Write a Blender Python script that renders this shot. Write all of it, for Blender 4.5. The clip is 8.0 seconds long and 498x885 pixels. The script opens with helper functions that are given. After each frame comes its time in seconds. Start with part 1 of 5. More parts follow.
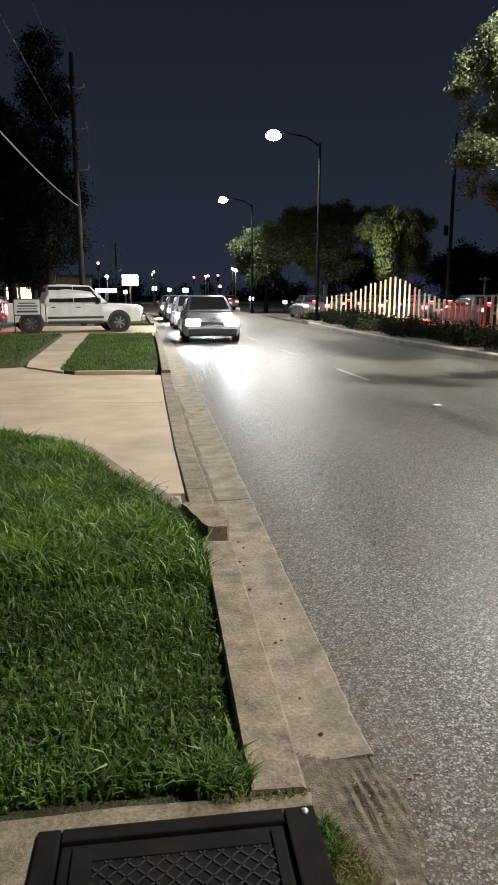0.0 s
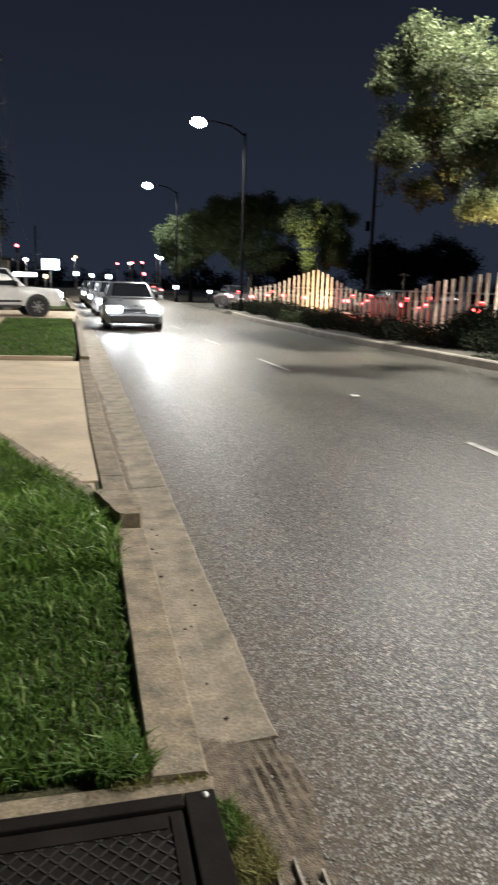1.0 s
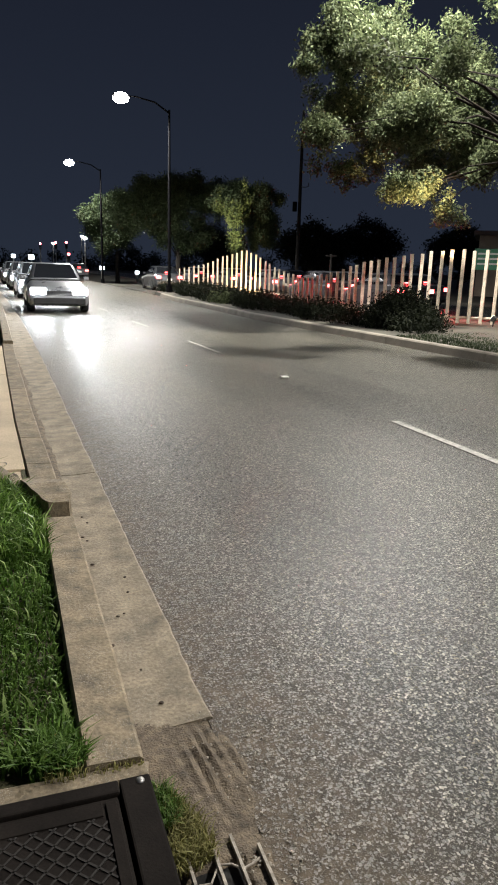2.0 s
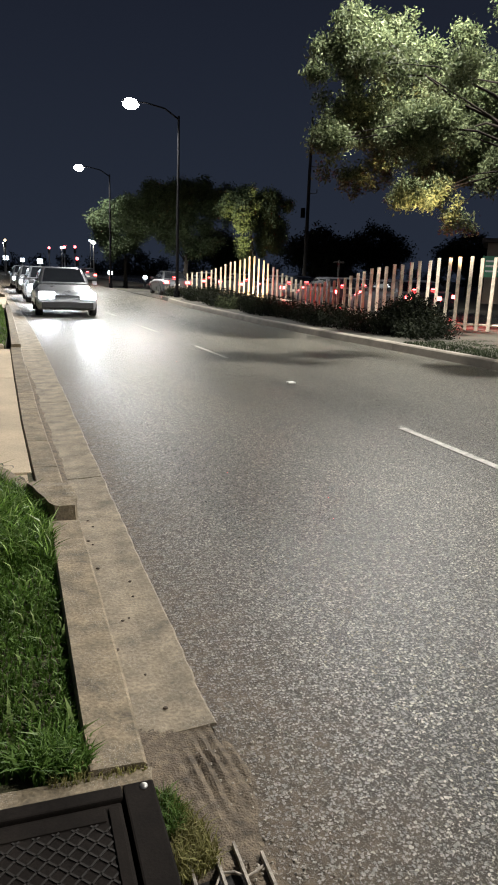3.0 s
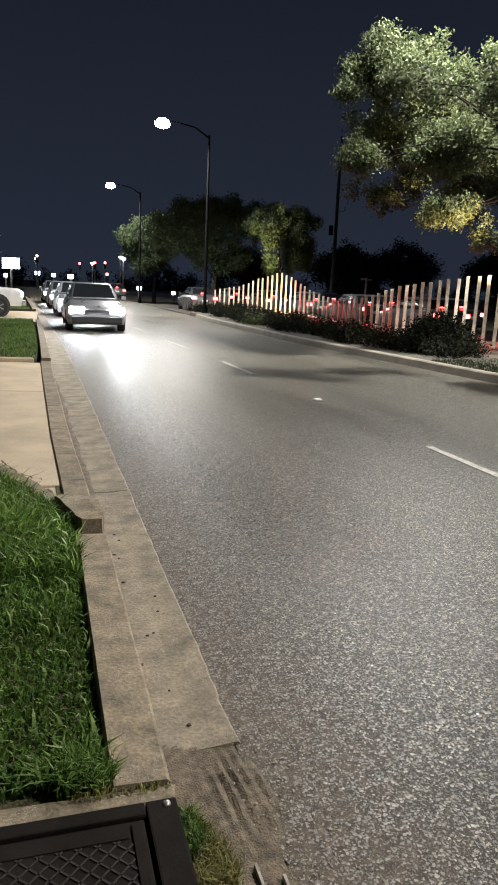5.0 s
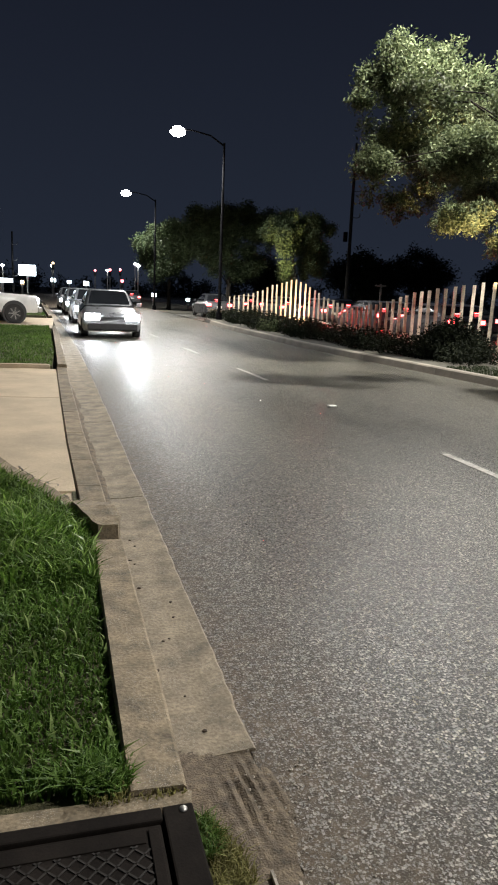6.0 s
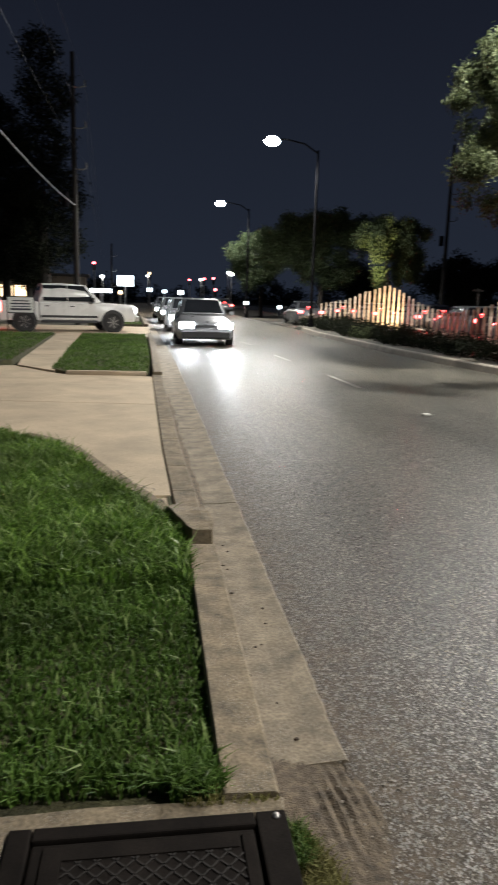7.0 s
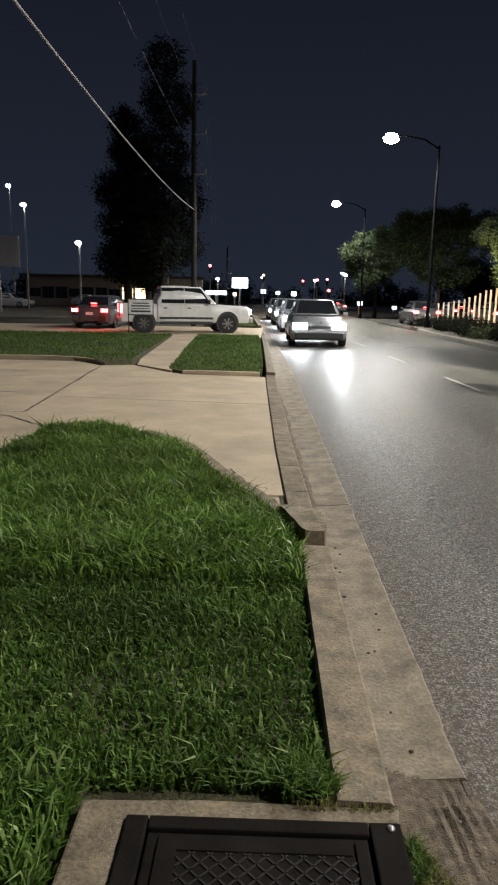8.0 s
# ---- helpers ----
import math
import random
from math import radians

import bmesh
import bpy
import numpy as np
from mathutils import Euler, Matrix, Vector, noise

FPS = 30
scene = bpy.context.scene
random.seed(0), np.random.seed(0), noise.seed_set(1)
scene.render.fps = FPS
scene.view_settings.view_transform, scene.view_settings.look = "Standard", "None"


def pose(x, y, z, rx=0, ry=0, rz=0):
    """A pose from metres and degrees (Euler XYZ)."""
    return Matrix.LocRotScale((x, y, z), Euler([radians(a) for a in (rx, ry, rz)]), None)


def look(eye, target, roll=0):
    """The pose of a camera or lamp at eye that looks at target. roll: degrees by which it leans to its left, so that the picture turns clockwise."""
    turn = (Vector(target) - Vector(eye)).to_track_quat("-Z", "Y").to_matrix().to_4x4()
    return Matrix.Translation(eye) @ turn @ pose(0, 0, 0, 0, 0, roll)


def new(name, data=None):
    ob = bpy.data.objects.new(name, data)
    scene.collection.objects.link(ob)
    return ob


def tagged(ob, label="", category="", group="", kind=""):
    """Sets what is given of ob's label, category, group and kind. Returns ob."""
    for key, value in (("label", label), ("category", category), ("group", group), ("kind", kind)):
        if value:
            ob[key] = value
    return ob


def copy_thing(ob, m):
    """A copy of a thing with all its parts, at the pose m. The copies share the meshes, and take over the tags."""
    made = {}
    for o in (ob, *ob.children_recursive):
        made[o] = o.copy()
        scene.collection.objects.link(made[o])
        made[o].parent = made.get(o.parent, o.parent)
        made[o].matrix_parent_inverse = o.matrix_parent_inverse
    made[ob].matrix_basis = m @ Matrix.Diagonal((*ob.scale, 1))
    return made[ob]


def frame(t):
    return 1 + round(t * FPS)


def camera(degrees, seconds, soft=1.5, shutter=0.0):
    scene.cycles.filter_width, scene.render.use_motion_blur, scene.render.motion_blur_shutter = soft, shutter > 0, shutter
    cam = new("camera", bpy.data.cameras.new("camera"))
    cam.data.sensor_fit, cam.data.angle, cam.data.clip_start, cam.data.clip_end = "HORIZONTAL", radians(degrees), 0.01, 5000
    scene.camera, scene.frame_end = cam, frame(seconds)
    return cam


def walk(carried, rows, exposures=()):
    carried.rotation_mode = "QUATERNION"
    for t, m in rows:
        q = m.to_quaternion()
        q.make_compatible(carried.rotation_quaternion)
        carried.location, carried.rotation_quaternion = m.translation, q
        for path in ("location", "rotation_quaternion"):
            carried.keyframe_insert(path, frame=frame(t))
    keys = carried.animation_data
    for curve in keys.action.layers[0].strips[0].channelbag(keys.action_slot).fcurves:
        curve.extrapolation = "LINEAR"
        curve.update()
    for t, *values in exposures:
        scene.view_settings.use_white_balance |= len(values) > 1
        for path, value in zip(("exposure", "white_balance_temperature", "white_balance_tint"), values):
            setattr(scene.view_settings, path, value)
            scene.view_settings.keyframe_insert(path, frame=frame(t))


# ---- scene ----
cam = camera(39.99, 8.0, soft=1.8, shutter=0.5)

# seconds, x, y, z, yaw to the left, pitch, roll
ROWS = [
    (0.0, -0.050, 0.007, 1.503, -7.38, -12.20, -0.09),
    (0.5, -0.024, -0.010, 1.513, -8.00, -11.83, 0.97),
    (0.7, -0.015, -0.002, 1.500, -9.70, -12.05, 1.35),
    (1.0, 0.011, 0.016, 1.475, -13.88, -12.91, 1.73),
    (1.5, 0.026, 0.004, 1.490, -18.86, -14.12, 1.56),
    (1.7, 0.026, 0.006, 1.488, -19.65, -14.30, 1.62),
    (2.8, 0.025, 0.010, 1.487, -19.40, -14.02, 2.03),
    (3.0, 0.024, 0.011, 1.487, -19.17, -13.85, 2.12),
    (3.5, 0.022, 0.010, 1.491, -18.58, -13.52, 2.31),
    (4.0, 0.014, 0.007, 1.495, -17.90, -13.11, 2.52),
    (4.5, 0.015, 0.013, 1.492, -17.28, -12.88, 2.51),
    (6.0, -0.001, 0.000, 1.500, -15.79, -12.17, 2.42),
    (6.5, -0.009, -0.002, 1.500, -13.28, -12.05, 1.94),
    (7.0, -0.026, -0.007, 1.507, -8.13, -11.85, 1.62),
    (7.5, -0.053, 0.019, 1.498, -1.89, -12.70, 1.44),
    (8.0, -0.057, 0.012, 1.498, 1.21, -11.97, 1.08),
]


def aim(x, y, z, yaw, pitch, roll):
    a, b = radians(yaw), radians(pitch)
    way = Vector((-math.sin(a) * math.cos(b), math.cos(a) * math.cos(b), math.sin(b)))
    return look((x, y, z), Vector((x, y, z)) + way, roll)


EXPOSURE = ((0.0, 0.85), (0.5, 0.85), (1.0, 0.85), (1.5, 0.85), (3.0, 0.85), (4.5, 0.80), (6.0, 0.66), (7.0, 0.58), (8.0, 0.52))
walk(cam, [(r[0], aim(*r[1:])) for r in ROWS], EXPOSURE)

# ---- night sky and lamps ----
world = bpy.data.worlds.new("night")
scene.world = world
world.use_nodes = True
wn, wl = world.node_tree.nodes, world.node_tree.links
wbg = wn["Background"]
wco = wn.new("ShaderNodeTexCoord")
wsep = wn.new("ShaderNodeSeparateXYZ")
wramp = wn.new("ShaderNodeValToRGB")
wl.new(wco.outputs["Generated"], wsep.inputs[0])
wl.new(wsep.outputs["Z"], wramp.inputs[0])
wramp.color_ramp.elements[0].position, wramp.color_ramp.elements[0].color = 0.0, (0.0112, 0.0148, 0.0240, 1)
wramp.color_ramp.elements[1].position, wramp.color_ramp.elements[1].color = 0.40, (0.0056, 0.0071, 0.0125, 1)
wl.new(wramp.outputs[0], wbg.inputs["Color"])
wbg.inputs["Strength"].default_value = 1.0

STREET_W, HEAD_W, WARM_W, RED_W = 6500.0, 150.0, 600.0, 1600.0


def spot(name, at, to, watts, colour, angle, size=0.1, blend=0.6):
    d = bpy.data.lights.new(name, "SPOT")
    d.energy, d.color, d.spot_size, d.spot_blend, d.shadow_soft_size = watts, colour, radians(angle), blend, size
    ob = new(name, d)
    ob.matrix_world = look(at, to)
    return ob


def glow_point(name, at, watts, colour, size=0.12):
    d = bpy.data.lights.new(name, "POINT")
    d.energy, d.color, d.shadow_soft_size = watts, colour, size
    ob = new(name, d)
    ob.location = at
    return ob


# lamp heads over the carriageway: x, y, z
LAMP_HEADS = ((8.4, -1.5, 9.2), (9.2, 14.5, 10.7), (5.8, 35.65, 9.2), (5.35, 57.8, 9.0))
for lx, ly, lz in LAMP_HEADS:
    spot("street_light", (lx, ly, lz - 0.32), (lx - 0.6, ly, 0), STREET_W * (0.62 if ly < 0 else 1.25 if ly < 20 else 1.0), (0.98, 0.955, 0.90), 165, 0.16, 0.35)

# oncoming cars in the near lane: x, y of the front bumper
ONCOMING = ((1.60, 21.5), (1.50, 29.8), (1.25, 38.5), (0.95, 48.0))
for cx, cy in ONCOMING:
    for s in (-1, 1):
        spot("headlight_beam", (cx + 0.66 * s, cy - 0.06, 0.70), (cx + 0.9 * s - 0.3, cy - 22, 0.45), HEAD_W, (0.86, 0.94, 1.0), 85, 0.05, 0.9)

for s in (-1, 1):
    spot("pickup_headlight_beam", (-0.82 - 0.19 * s, 30.03 + 0.70 * s, 0.90), (12, 33.0 + 1.2 * s, 0.2), HEAD_W * 1.6, (0.9, 0.95, 1.0), 80, 0.05, 0.9)

# two warm garden floodlights in the planted strip
spot("garden_flood_beam", (11.25, 32.7, 0.50), (12.3, 36.6, 2.2), WARM_W * 0.8, (1.0, 0.66, 0.36), 110, 0.05, 0.9)
spot("garden_flood_beam", (12.0, 36.5, 0.50), (12.55, 38.8, 4.0), WARM_W * 11.0, (1.0, 0.84, 0.40), 27, 0.05, 0.7)
spot("garden_flood_beam", (11.95, 15.0, 0.50), (10.6, 16.8, 3.75), WARM_W * 10.0, (1.0, 0.70, 0.40), 33, 0.05, 0.8)

# queue with brake lights on, behind the fence: x, y of the rear bumper
QUEUE = ((15.0, 23.3), (15.0, 29.6), (14.9, 36.2), (14.8, 43.4), (14.6, 52.0))
for cx, cy in QUEUE[:3]:
    spot("brake_light_glow", (cx, cy - 0.15, 0.95), (cx - 3.0, cy - 6, -0.2), RED_W, (1.0, 0.03, 0.03), 62, 0.3, 0.5)
glow_point("brake_light_glow", (-7.0, 29.6, 0.98), 14, (1.0, 0.05, 0.03))
# car park lamps far to the side
spot("car_park_light", (-16.4, 61, 5.75), (-16.4, 61, 0), 3500, (1.0, 0.93, 0.85), 150, 0.1, 0.4)
spot("car_park_light", (-23.8, 69, 9.8), (-23.8, 69, 0), 6000, (0.9, 0.95, 1.0), 150, 0.1, 0.4)

# ---- materials ----


def nodes_of(m):
    m.use_nodes = True
    return m.node_tree.nodes, m.node_tree.links, m.node_tree.nodes["Principled BSDF"]


def surface(name, base, rough=0.7, metal=0.0, vary=0.25, scale=3.0, fine=60.0, bump=0.2, depth=0.004, tint=None, blotch=None, piece=False, spec=0.5, grainy=0.55, specks=0.0):
    """A material with wide stains, fine grain and relief, in metres of the object."""
    m = bpy.data.materials.new(name)
    n, l, p = nodes_of(m)
    co = n.new("ShaderNodeTexCoord")
    wide, grain = n.new("ShaderNodeTexNoise"), n.new("ShaderNodeTexNoise")
    wide.inputs["Scale"].default_value, wide.inputs["Detail"].default_value = scale, 6
    wide.inputs["Roughness"].default_value = 0.65
    grain.inputs["Scale"].default_value, grain.inputs["Detail"].default_value = fine, 3
    for t in (wide, grain):
        l.new(co.outputs["Object"], t.inputs["Vector"])
    ramp = n.new("ShaderNodeValToRGB")
    dark = tuple(c * (1 - vary) for c in base) if blotch is None else blotch
    lite = tuple(min(1, c * (1 + vary)) for c in base) if tint is None else tint
    ramp.color_ramp.elements[0].position, ramp.color_ramp.elements[0].color = 0.32, (*dark, 1)
    ramp.color_ramp.elements[1].position, ramp.color_ramp.elements[1].color = 0.68, (*lite, 1)
    l.new(wide.outputs["Fac"], ramp.inputs[0])
    mix = n.new("ShaderNodeMix")
    mix.data_type, mix.blend_type = "RGBA", "MULTIPLY"
    mix.inputs["Factor"].default_value = grainy
    g = n.new("ShaderNodeMapRange")
    g.inputs["From Min"].default_value, g.inputs["From Max"].default_value = 0.3, 0.7
    g.inputs["To Min"].default_value, g.inputs["To Max"].default_value = 0.6, 1.25
    l.new(grain.outputs["Fac"], g.inputs["Value"])
    l.new(ramp.outputs[0], mix.inputs[6])
    l.new(g.outputs[0], mix.inputs[7])
    out = mix.outputs[2]
    if specks:
        # pale grit showing in worn patches
        grit = n.new("ShaderNodeTexVoronoi")
        grit.inputs["Scale"].default_value = 210
        l.new(co.outputs["Object"], grit.inputs["Vector"])
        dot = n.new("ShaderNodeMapRange")
        dot.inputs["From Min"].default_value, dot.inputs["From Max"].default_value = 0.34, 0.20
        l.new(grit.outputs["Distance"], dot.inputs["Value"])
        patch = n.new("ShaderNodeTexNoise")
        patch.inputs["Scale"].default_value, patch.inputs["Detail"].default_value = 11, 5
        l.new(co.outputs["Object"], patch.inputs["Vector"])
        worn = n.new("ShaderNodeMapRange")
        worn.inputs["From Min"].default_value, worn.inputs["From Max"].default_value = 0.44, 0.60
        worn.inputs["To Max"].default_value = specks
        l.new(patch.outputs["Fac"], worn.inputs["Value"])
        both = n.new("ShaderNodeMath")
        both.operation = "MULTIPLY"
        l.new(dot.outputs[0], both.inputs[0])
        l.new(worn.outputs[0], both.inputs[1])
        pale = n.new("ShaderNodeMix")
        pale.data_type = "RGBA"
        l.new(both.outputs[0], pale.inputs["Factor"])
        l.new(out, pale.inputs[6])
        pale.inputs[7].default_value = (0.55, 0.50, 0.42, 1)
        out = pale.outputs[2]
    if piece:
        info = n.new("ShaderNodeObjectInfo")
        hv = n.new("ShaderNodeHueSaturation")
        mr = n.new("ShaderNodeMapRange")
        mr.inputs["To Min"].default_value, mr.inputs["To Max"].default_value = 0.9, 1.12
        l.new(info.outputs["Random"], mr.inputs["Value"])
        l.new(mr.outputs[0], hv.inputs["Value"])
        l.new(out, hv.inputs["Color"])
        out = hv.outputs[0]
    l.new(out, p.inputs["Base Color"])
    p.inputs["Metallic"].default_value = metal
    p.inputs["Specular IOR Level"].default_value = spec
    rr = n.new("ShaderNodeMapRange")
    rr.inputs["To Min"].default_value, rr.inputs["To Max"].default_value = max(0.03, rough - 0.12), min(1, rough + 0.12)
    l.new(wide.outputs["Fac"], rr.inputs["Value"])
    l.new(rr.outputs[0], p.inputs["Roughness"])
    if bump:
        b = n.new("ShaderNodeBump")
        b.inputs["Strength"].default_value, b.inputs["Distance"].default_value = bump, depth
        l.new(grain.outputs["Fac"], b.inputs["Height"])
        l.new(b.outputs[0], p.inputs["Normal"])
    return m


def glowing(name, colour, strength):
    m = bpy.data.materials.new(name)
    n, l, p = nodes_of(m)
    p.inputs["Base Color"].default_value = (*colour, 1)
    p.inputs["Emission Color"].default_value = (*colour, 1)
    p.inputs["Emission Strength"].default_value = strength
    p.inputs["Roughness"].default_value = 0.3
    return m


def asphalt():
    """Worn chip seal: flat pale chips of two sizes in dark binder, silt near the gutter."""
    m = bpy.data.materials.new("chip_seal_asphalt")
    n, l, p = nodes_of(m)
    co = n.new("ShaderNodeTexCoord")

    def noise_at(scale, detail, stretch=None):
        t = n.new("ShaderNodeTexNoise")
        t.inputs["Scale"].default_value, t.inputs["Detail"].default_value = scale, detail
        if stretch:
            mp = n.new("ShaderNodeMapping")
            mp.inputs["Scale"].default_value = stretch
            l.new(co.outputs["Object"], mp.inputs[0])
            l.new(mp.outputs[0], t.inputs["Vector"])
        else:
            l.new(co.outputs["Object"], t.inputs["Vector"])
        return t

    def ranged(src, a, b, c, d):
        r = n.new("ShaderNodeMapRange")
        r.inputs["From Min"].default_value, r.inputs["From Max"].default_value = a, b
        r.inputs["To Min"].default_value, r.inputs["To Max"].default_value = c, d
        l.new(src, r.inputs["Value"])
        return r.outputs[0]

    def math_(op, x, y, clamp=False):
        k = n.new("ShaderNodeMath")
        k.operation, k.use_clamp = op, clamp
        for i, v in enumerate((x, y)):
            if isinstance(v, (int, float)):
                k.inputs[i].default_value = v
            else:
                l.new(v, k.inputs[i])
        return k.outputs[0]

    def mixed(fac, x, y, blend="MIX"):
        k = n.new("ShaderNodeMix")
        k.data_type, k.blend_type = "RGBA", blend
        for i, v in ((0, fac), (6, x), (7, y)):
            if isinstance(v, (int, float)):
                k.inputs[i].default_value = v
            elif isinstance(v, tuple):
                k.inputs[i].default_value = (*v, 1)
            else:
                l.new(v, k.inputs[i])
        return k.outputs[2]

    big = noise_at(0.55, 8, (1.0, 0.16, 1.0)).outputs["Fac"]
    grit = noise_at(260, 3).outputs["Fac"]
    mid = noise_at(26, 4).outputs["Fac"]
    bend = noise_at(95, 2)
    warp = n.new("ShaderNodeVectorMath")
    warp.operation = "MULTIPLY_ADD"
    warp.inputs[1].default_value = (0.020, 0.020, 0.0)
    l.new(bend.outputs["Color"], warp.inputs[0])
    l.new(co.outputs["Object"], warp.inputs[2])

    def chips(scale, least, low, high):
        """mask and tone of the chips of one size: only some cells hold one"""
        v = n.new("ShaderNodeTexVoronoi")
        v.voronoi_dimensions = "2D"
        v.inputs["Scale"].default_value = scale
        l.new(warp.outputs[0], v.inputs["Vector"])
        sp = n.new("ShaderNodeSeparateColor")
        l.new(v.outputs["Color"], sp.inputs[0])
        reach = ranged(sp.outputs[0], least, 1.0, low, high)
        held = math_("GREATER_THAN", sp.outputs[0], least)
        inner = ranged(math_("SUBTRACT", reach, v.outputs["Distance"]), 0.0, 0.10, 0.0, 1.0)
        return math_("MULTIPLY", inner, held), sp.outputs[1], sp.outputs[2]

    m1, t1, g1 = chips(86, 0.30, 0.24, 0.58)
    m2, t2, g2 = chips(160, 0.25, 0.24, 0.50)
    tint = n.new("ShaderNodeValToRGB")
    e = tint.color_ramp.elements
    e[0].color, e[1].color = (0.050, 0.045, 0.031, 1), (0.46, 0.415, 0.30, 1)
    k = e.new(0.6)
    k.color = (0.132, 0.117, 0.082, 1)
    l.new(t1, tint.inputs[0])
    tint2 = n.new("ShaderNodeValToRGB")
    tint2.color_ramp.elements[0].color, tint2.color_ramp.elements[1].color = (0.038, 0.034, 0.024, 1), (0.195, 0.174, 0.122, 1)
    l.new(t2, tint2.inputs[0])
    binder = mixed(ranged(grit, 0.35, 0.65, 0.0, 1.0), (0.014, 0.013, 0.012), (0.042, 0.040, 0.034))
    stones = mixed(m1, mixed(m2, binder, tint2.outputs[0]), tint.outputs[0])
    tone = ranged(big, 0.36, 0.64, 0.66, 1.28)
    worn = mixed(1.0, stones, tone, "MULTIPLY")
    sx = n.new("ShaderNodeSeparateXYZ")
    l.new(co.outputs["Object"], sx.inputs[0])
    spread = math_("ADD", sx.outputs["X"], ranged(sx.outputs["Y"], 3.2, 1.2, 0.0, -0.14))
    edge = ranged(spread, 0.56, 1.30, 1.45, -0.25)
    silt = noise_at(7.0, 7).outputs["Fac"]
    heap = math_("MULTIPLY", edge, silt, True)
    loam = mixed(ranged(mid, 0.35, 0.65, 0.0, 1.0), (0.085, 0.063, 0.043), (0.17, 0.13, 0.09))
    l.new(mixed(heap, worn, loam), p.inputs["Base Color"])
    gloss = math_("MULTIPLY", m1, ranged(g1, 0.2, 1.0, 0.0, 1.0))
    damp = math_("SUBTRACT", ranged(big, 0.36, 0.64, 0.36, 0.48), math_("MULTIPLY", gloss, 0.16))
    l.new(math_("ADD", damp, math_("MULTIPLY", heap, 0.3), True), p.inputs["Roughness"])
    l.new(math_("ADD", 0.15, math_("MULTIPLY", math_("MAXIMUM", m1, math_("MULTIPLY", m2, 0.4)), 1.35)), p.inputs["Specular IOR Level"])
    rise = math_("ADD", math_("MULTIPLY", m1, 0.75), math_("MULTIPLY", m2, 0.35))
    rise = math_("ADD", rise, math_("ADD", math_("MULTIPLY", mid, 0.22), math_("MULTIPLY", grit, 0.30)))
    b = n.new("ShaderNodeBump")
    b.inputs["Strength"].default_value, b.inputs["Distance"].default_value = 1.0, 0.0055
    l.new(rise, b.inputs["Height"])
    l.new(b.outputs[0], p.inputs["Normal"])
    return m


def leafage(name, deep, lite, rough=0.55):
    """Leaves and blades, each a little different."""
    m = bpy.data.materials.new(name)
    n, l, p = nodes_of(m)
    geo = n.new("ShaderNodeNewGeometry")
    ramp = n.new("ShaderNodeValToRGB")
    ramp.color_ramp.elements[0].color, ramp.color_ramp.elements[1].color = (*deep, 1), (*lite, 1)
    l.new(geo.outputs["Random Per Island"], ramp.inputs[0])
    co = n.new("ShaderNodeTexCoord")
    w = n.new("ShaderNodeTexNoise")
    w.inputs["Scale"].default_value, w.inputs["Detail"].default_value = 1.6, 4
    l.new(co.outputs["Object"], w.inputs["Vector"])
    mr = n.new("ShaderNodeMapRange")
    mr.inputs["From Min"].default_value, mr.inputs["From Max"].default_value = 0.3, 0.7
    mr.inputs["To Min"].default_value, mr.inputs["To Max"].default_value = 0.55, 1.3
    l.new(w.outputs["Fac"], mr.inputs["Value"])
    hv = n.new("ShaderNodeHueSaturation")
    l.new(ramp.outputs[0], hv.inputs["Color"])
    l.new(mr.outputs[0], hv.inputs["Value"])
    l.new(hv.outputs[0], p.inputs["Base Color"])
    p.inputs["Roughness"].default_value = rough
    p.inputs["Specular IOR Level"].default_value = 0.18
    tr = n.new("ShaderNodeBsdfTranslucent")
    l.new(hv.outputs[0], tr.inputs["Color"])
    mx = n.new("ShaderNodeMixShader")
    mx.inputs[0].default_value = 0.25
    l.new(p.outputs[0], mx.inputs[1])
    l.new(tr.outputs[0], mx.inputs[2])
    l.new(mx.outputs[0], n["Material Output"].inputs["Surface"])
    return m


ASPHALT = asphalt()
CONCRETE = surface("kerb_concrete", (0.205, 0.162, 0.105), 0.80, vary=0.48, scale=8.0, fine=75, bump=0.8, depth=0.004, piece=True, specks=0.60, grainy=0.85)
GUTTER = surface("gutter_concrete", (0.258, 0.211, 0.147), 0.76, vary=0.46, scale=5.0, fine=70, bump=0.7, depth=0.004, piece=True, specks=0.55, grainy=0.8)
DRIVE = surface("driveway_concrete", (0.485, 0.392, 0.275), 0.8, vary=0.2, scale=1.3, fine=90, bump=0.35, depth=0.003, piece=True)
FARKERB = surface("median_kerb_concrete", (0.19, 0.165, 0.13), 0.8, vary=0.3, scale=2.0, fine=60, bump=0.4, piece=True)
SOIL = surface("damp_soil", (0.070, 0.066, 0.030), 0.9, vary=0.45, scale=9, fine=90, bump=0.9, depth=0.012)
MUD = surface("rutted_mud", (0.135, 0.104, 0.071), 0.85, vary=0.6, scale=22, fine=150, bump=0.9, depth=0.008)
FARSOIL = surface("dark_ground", (0.06, 0.055, 0.04), 0.95, vary=0.4, scale=0.6, fine=12, bump=0.4, depth=0.03)
IRON = surface("dark_cast_iron", (0.013, 0.0105, 0.009), 0.8, spec=0.07, vary=0.4, scale=7, fine=160, bump=0.4, depth=0.0015)
STEEL = surface("galvanised_steel", (0.42, 0.41, 0.39), 0.45, metal=0.8, vary=0.3, scale=8, fine=80, bump=0.2)
PAINT = surface("worn_road_paint", (0.36, 0.345, 0.30), 0.7, vary=0.45, scale=22, fine=90, bump=0.4)
WOOD = surface("weathered_timber_post", (0.68, 0.58, 0.45), 0.75, vary=0.3, scale=5, fine=50, bump=0.35, piece=True)
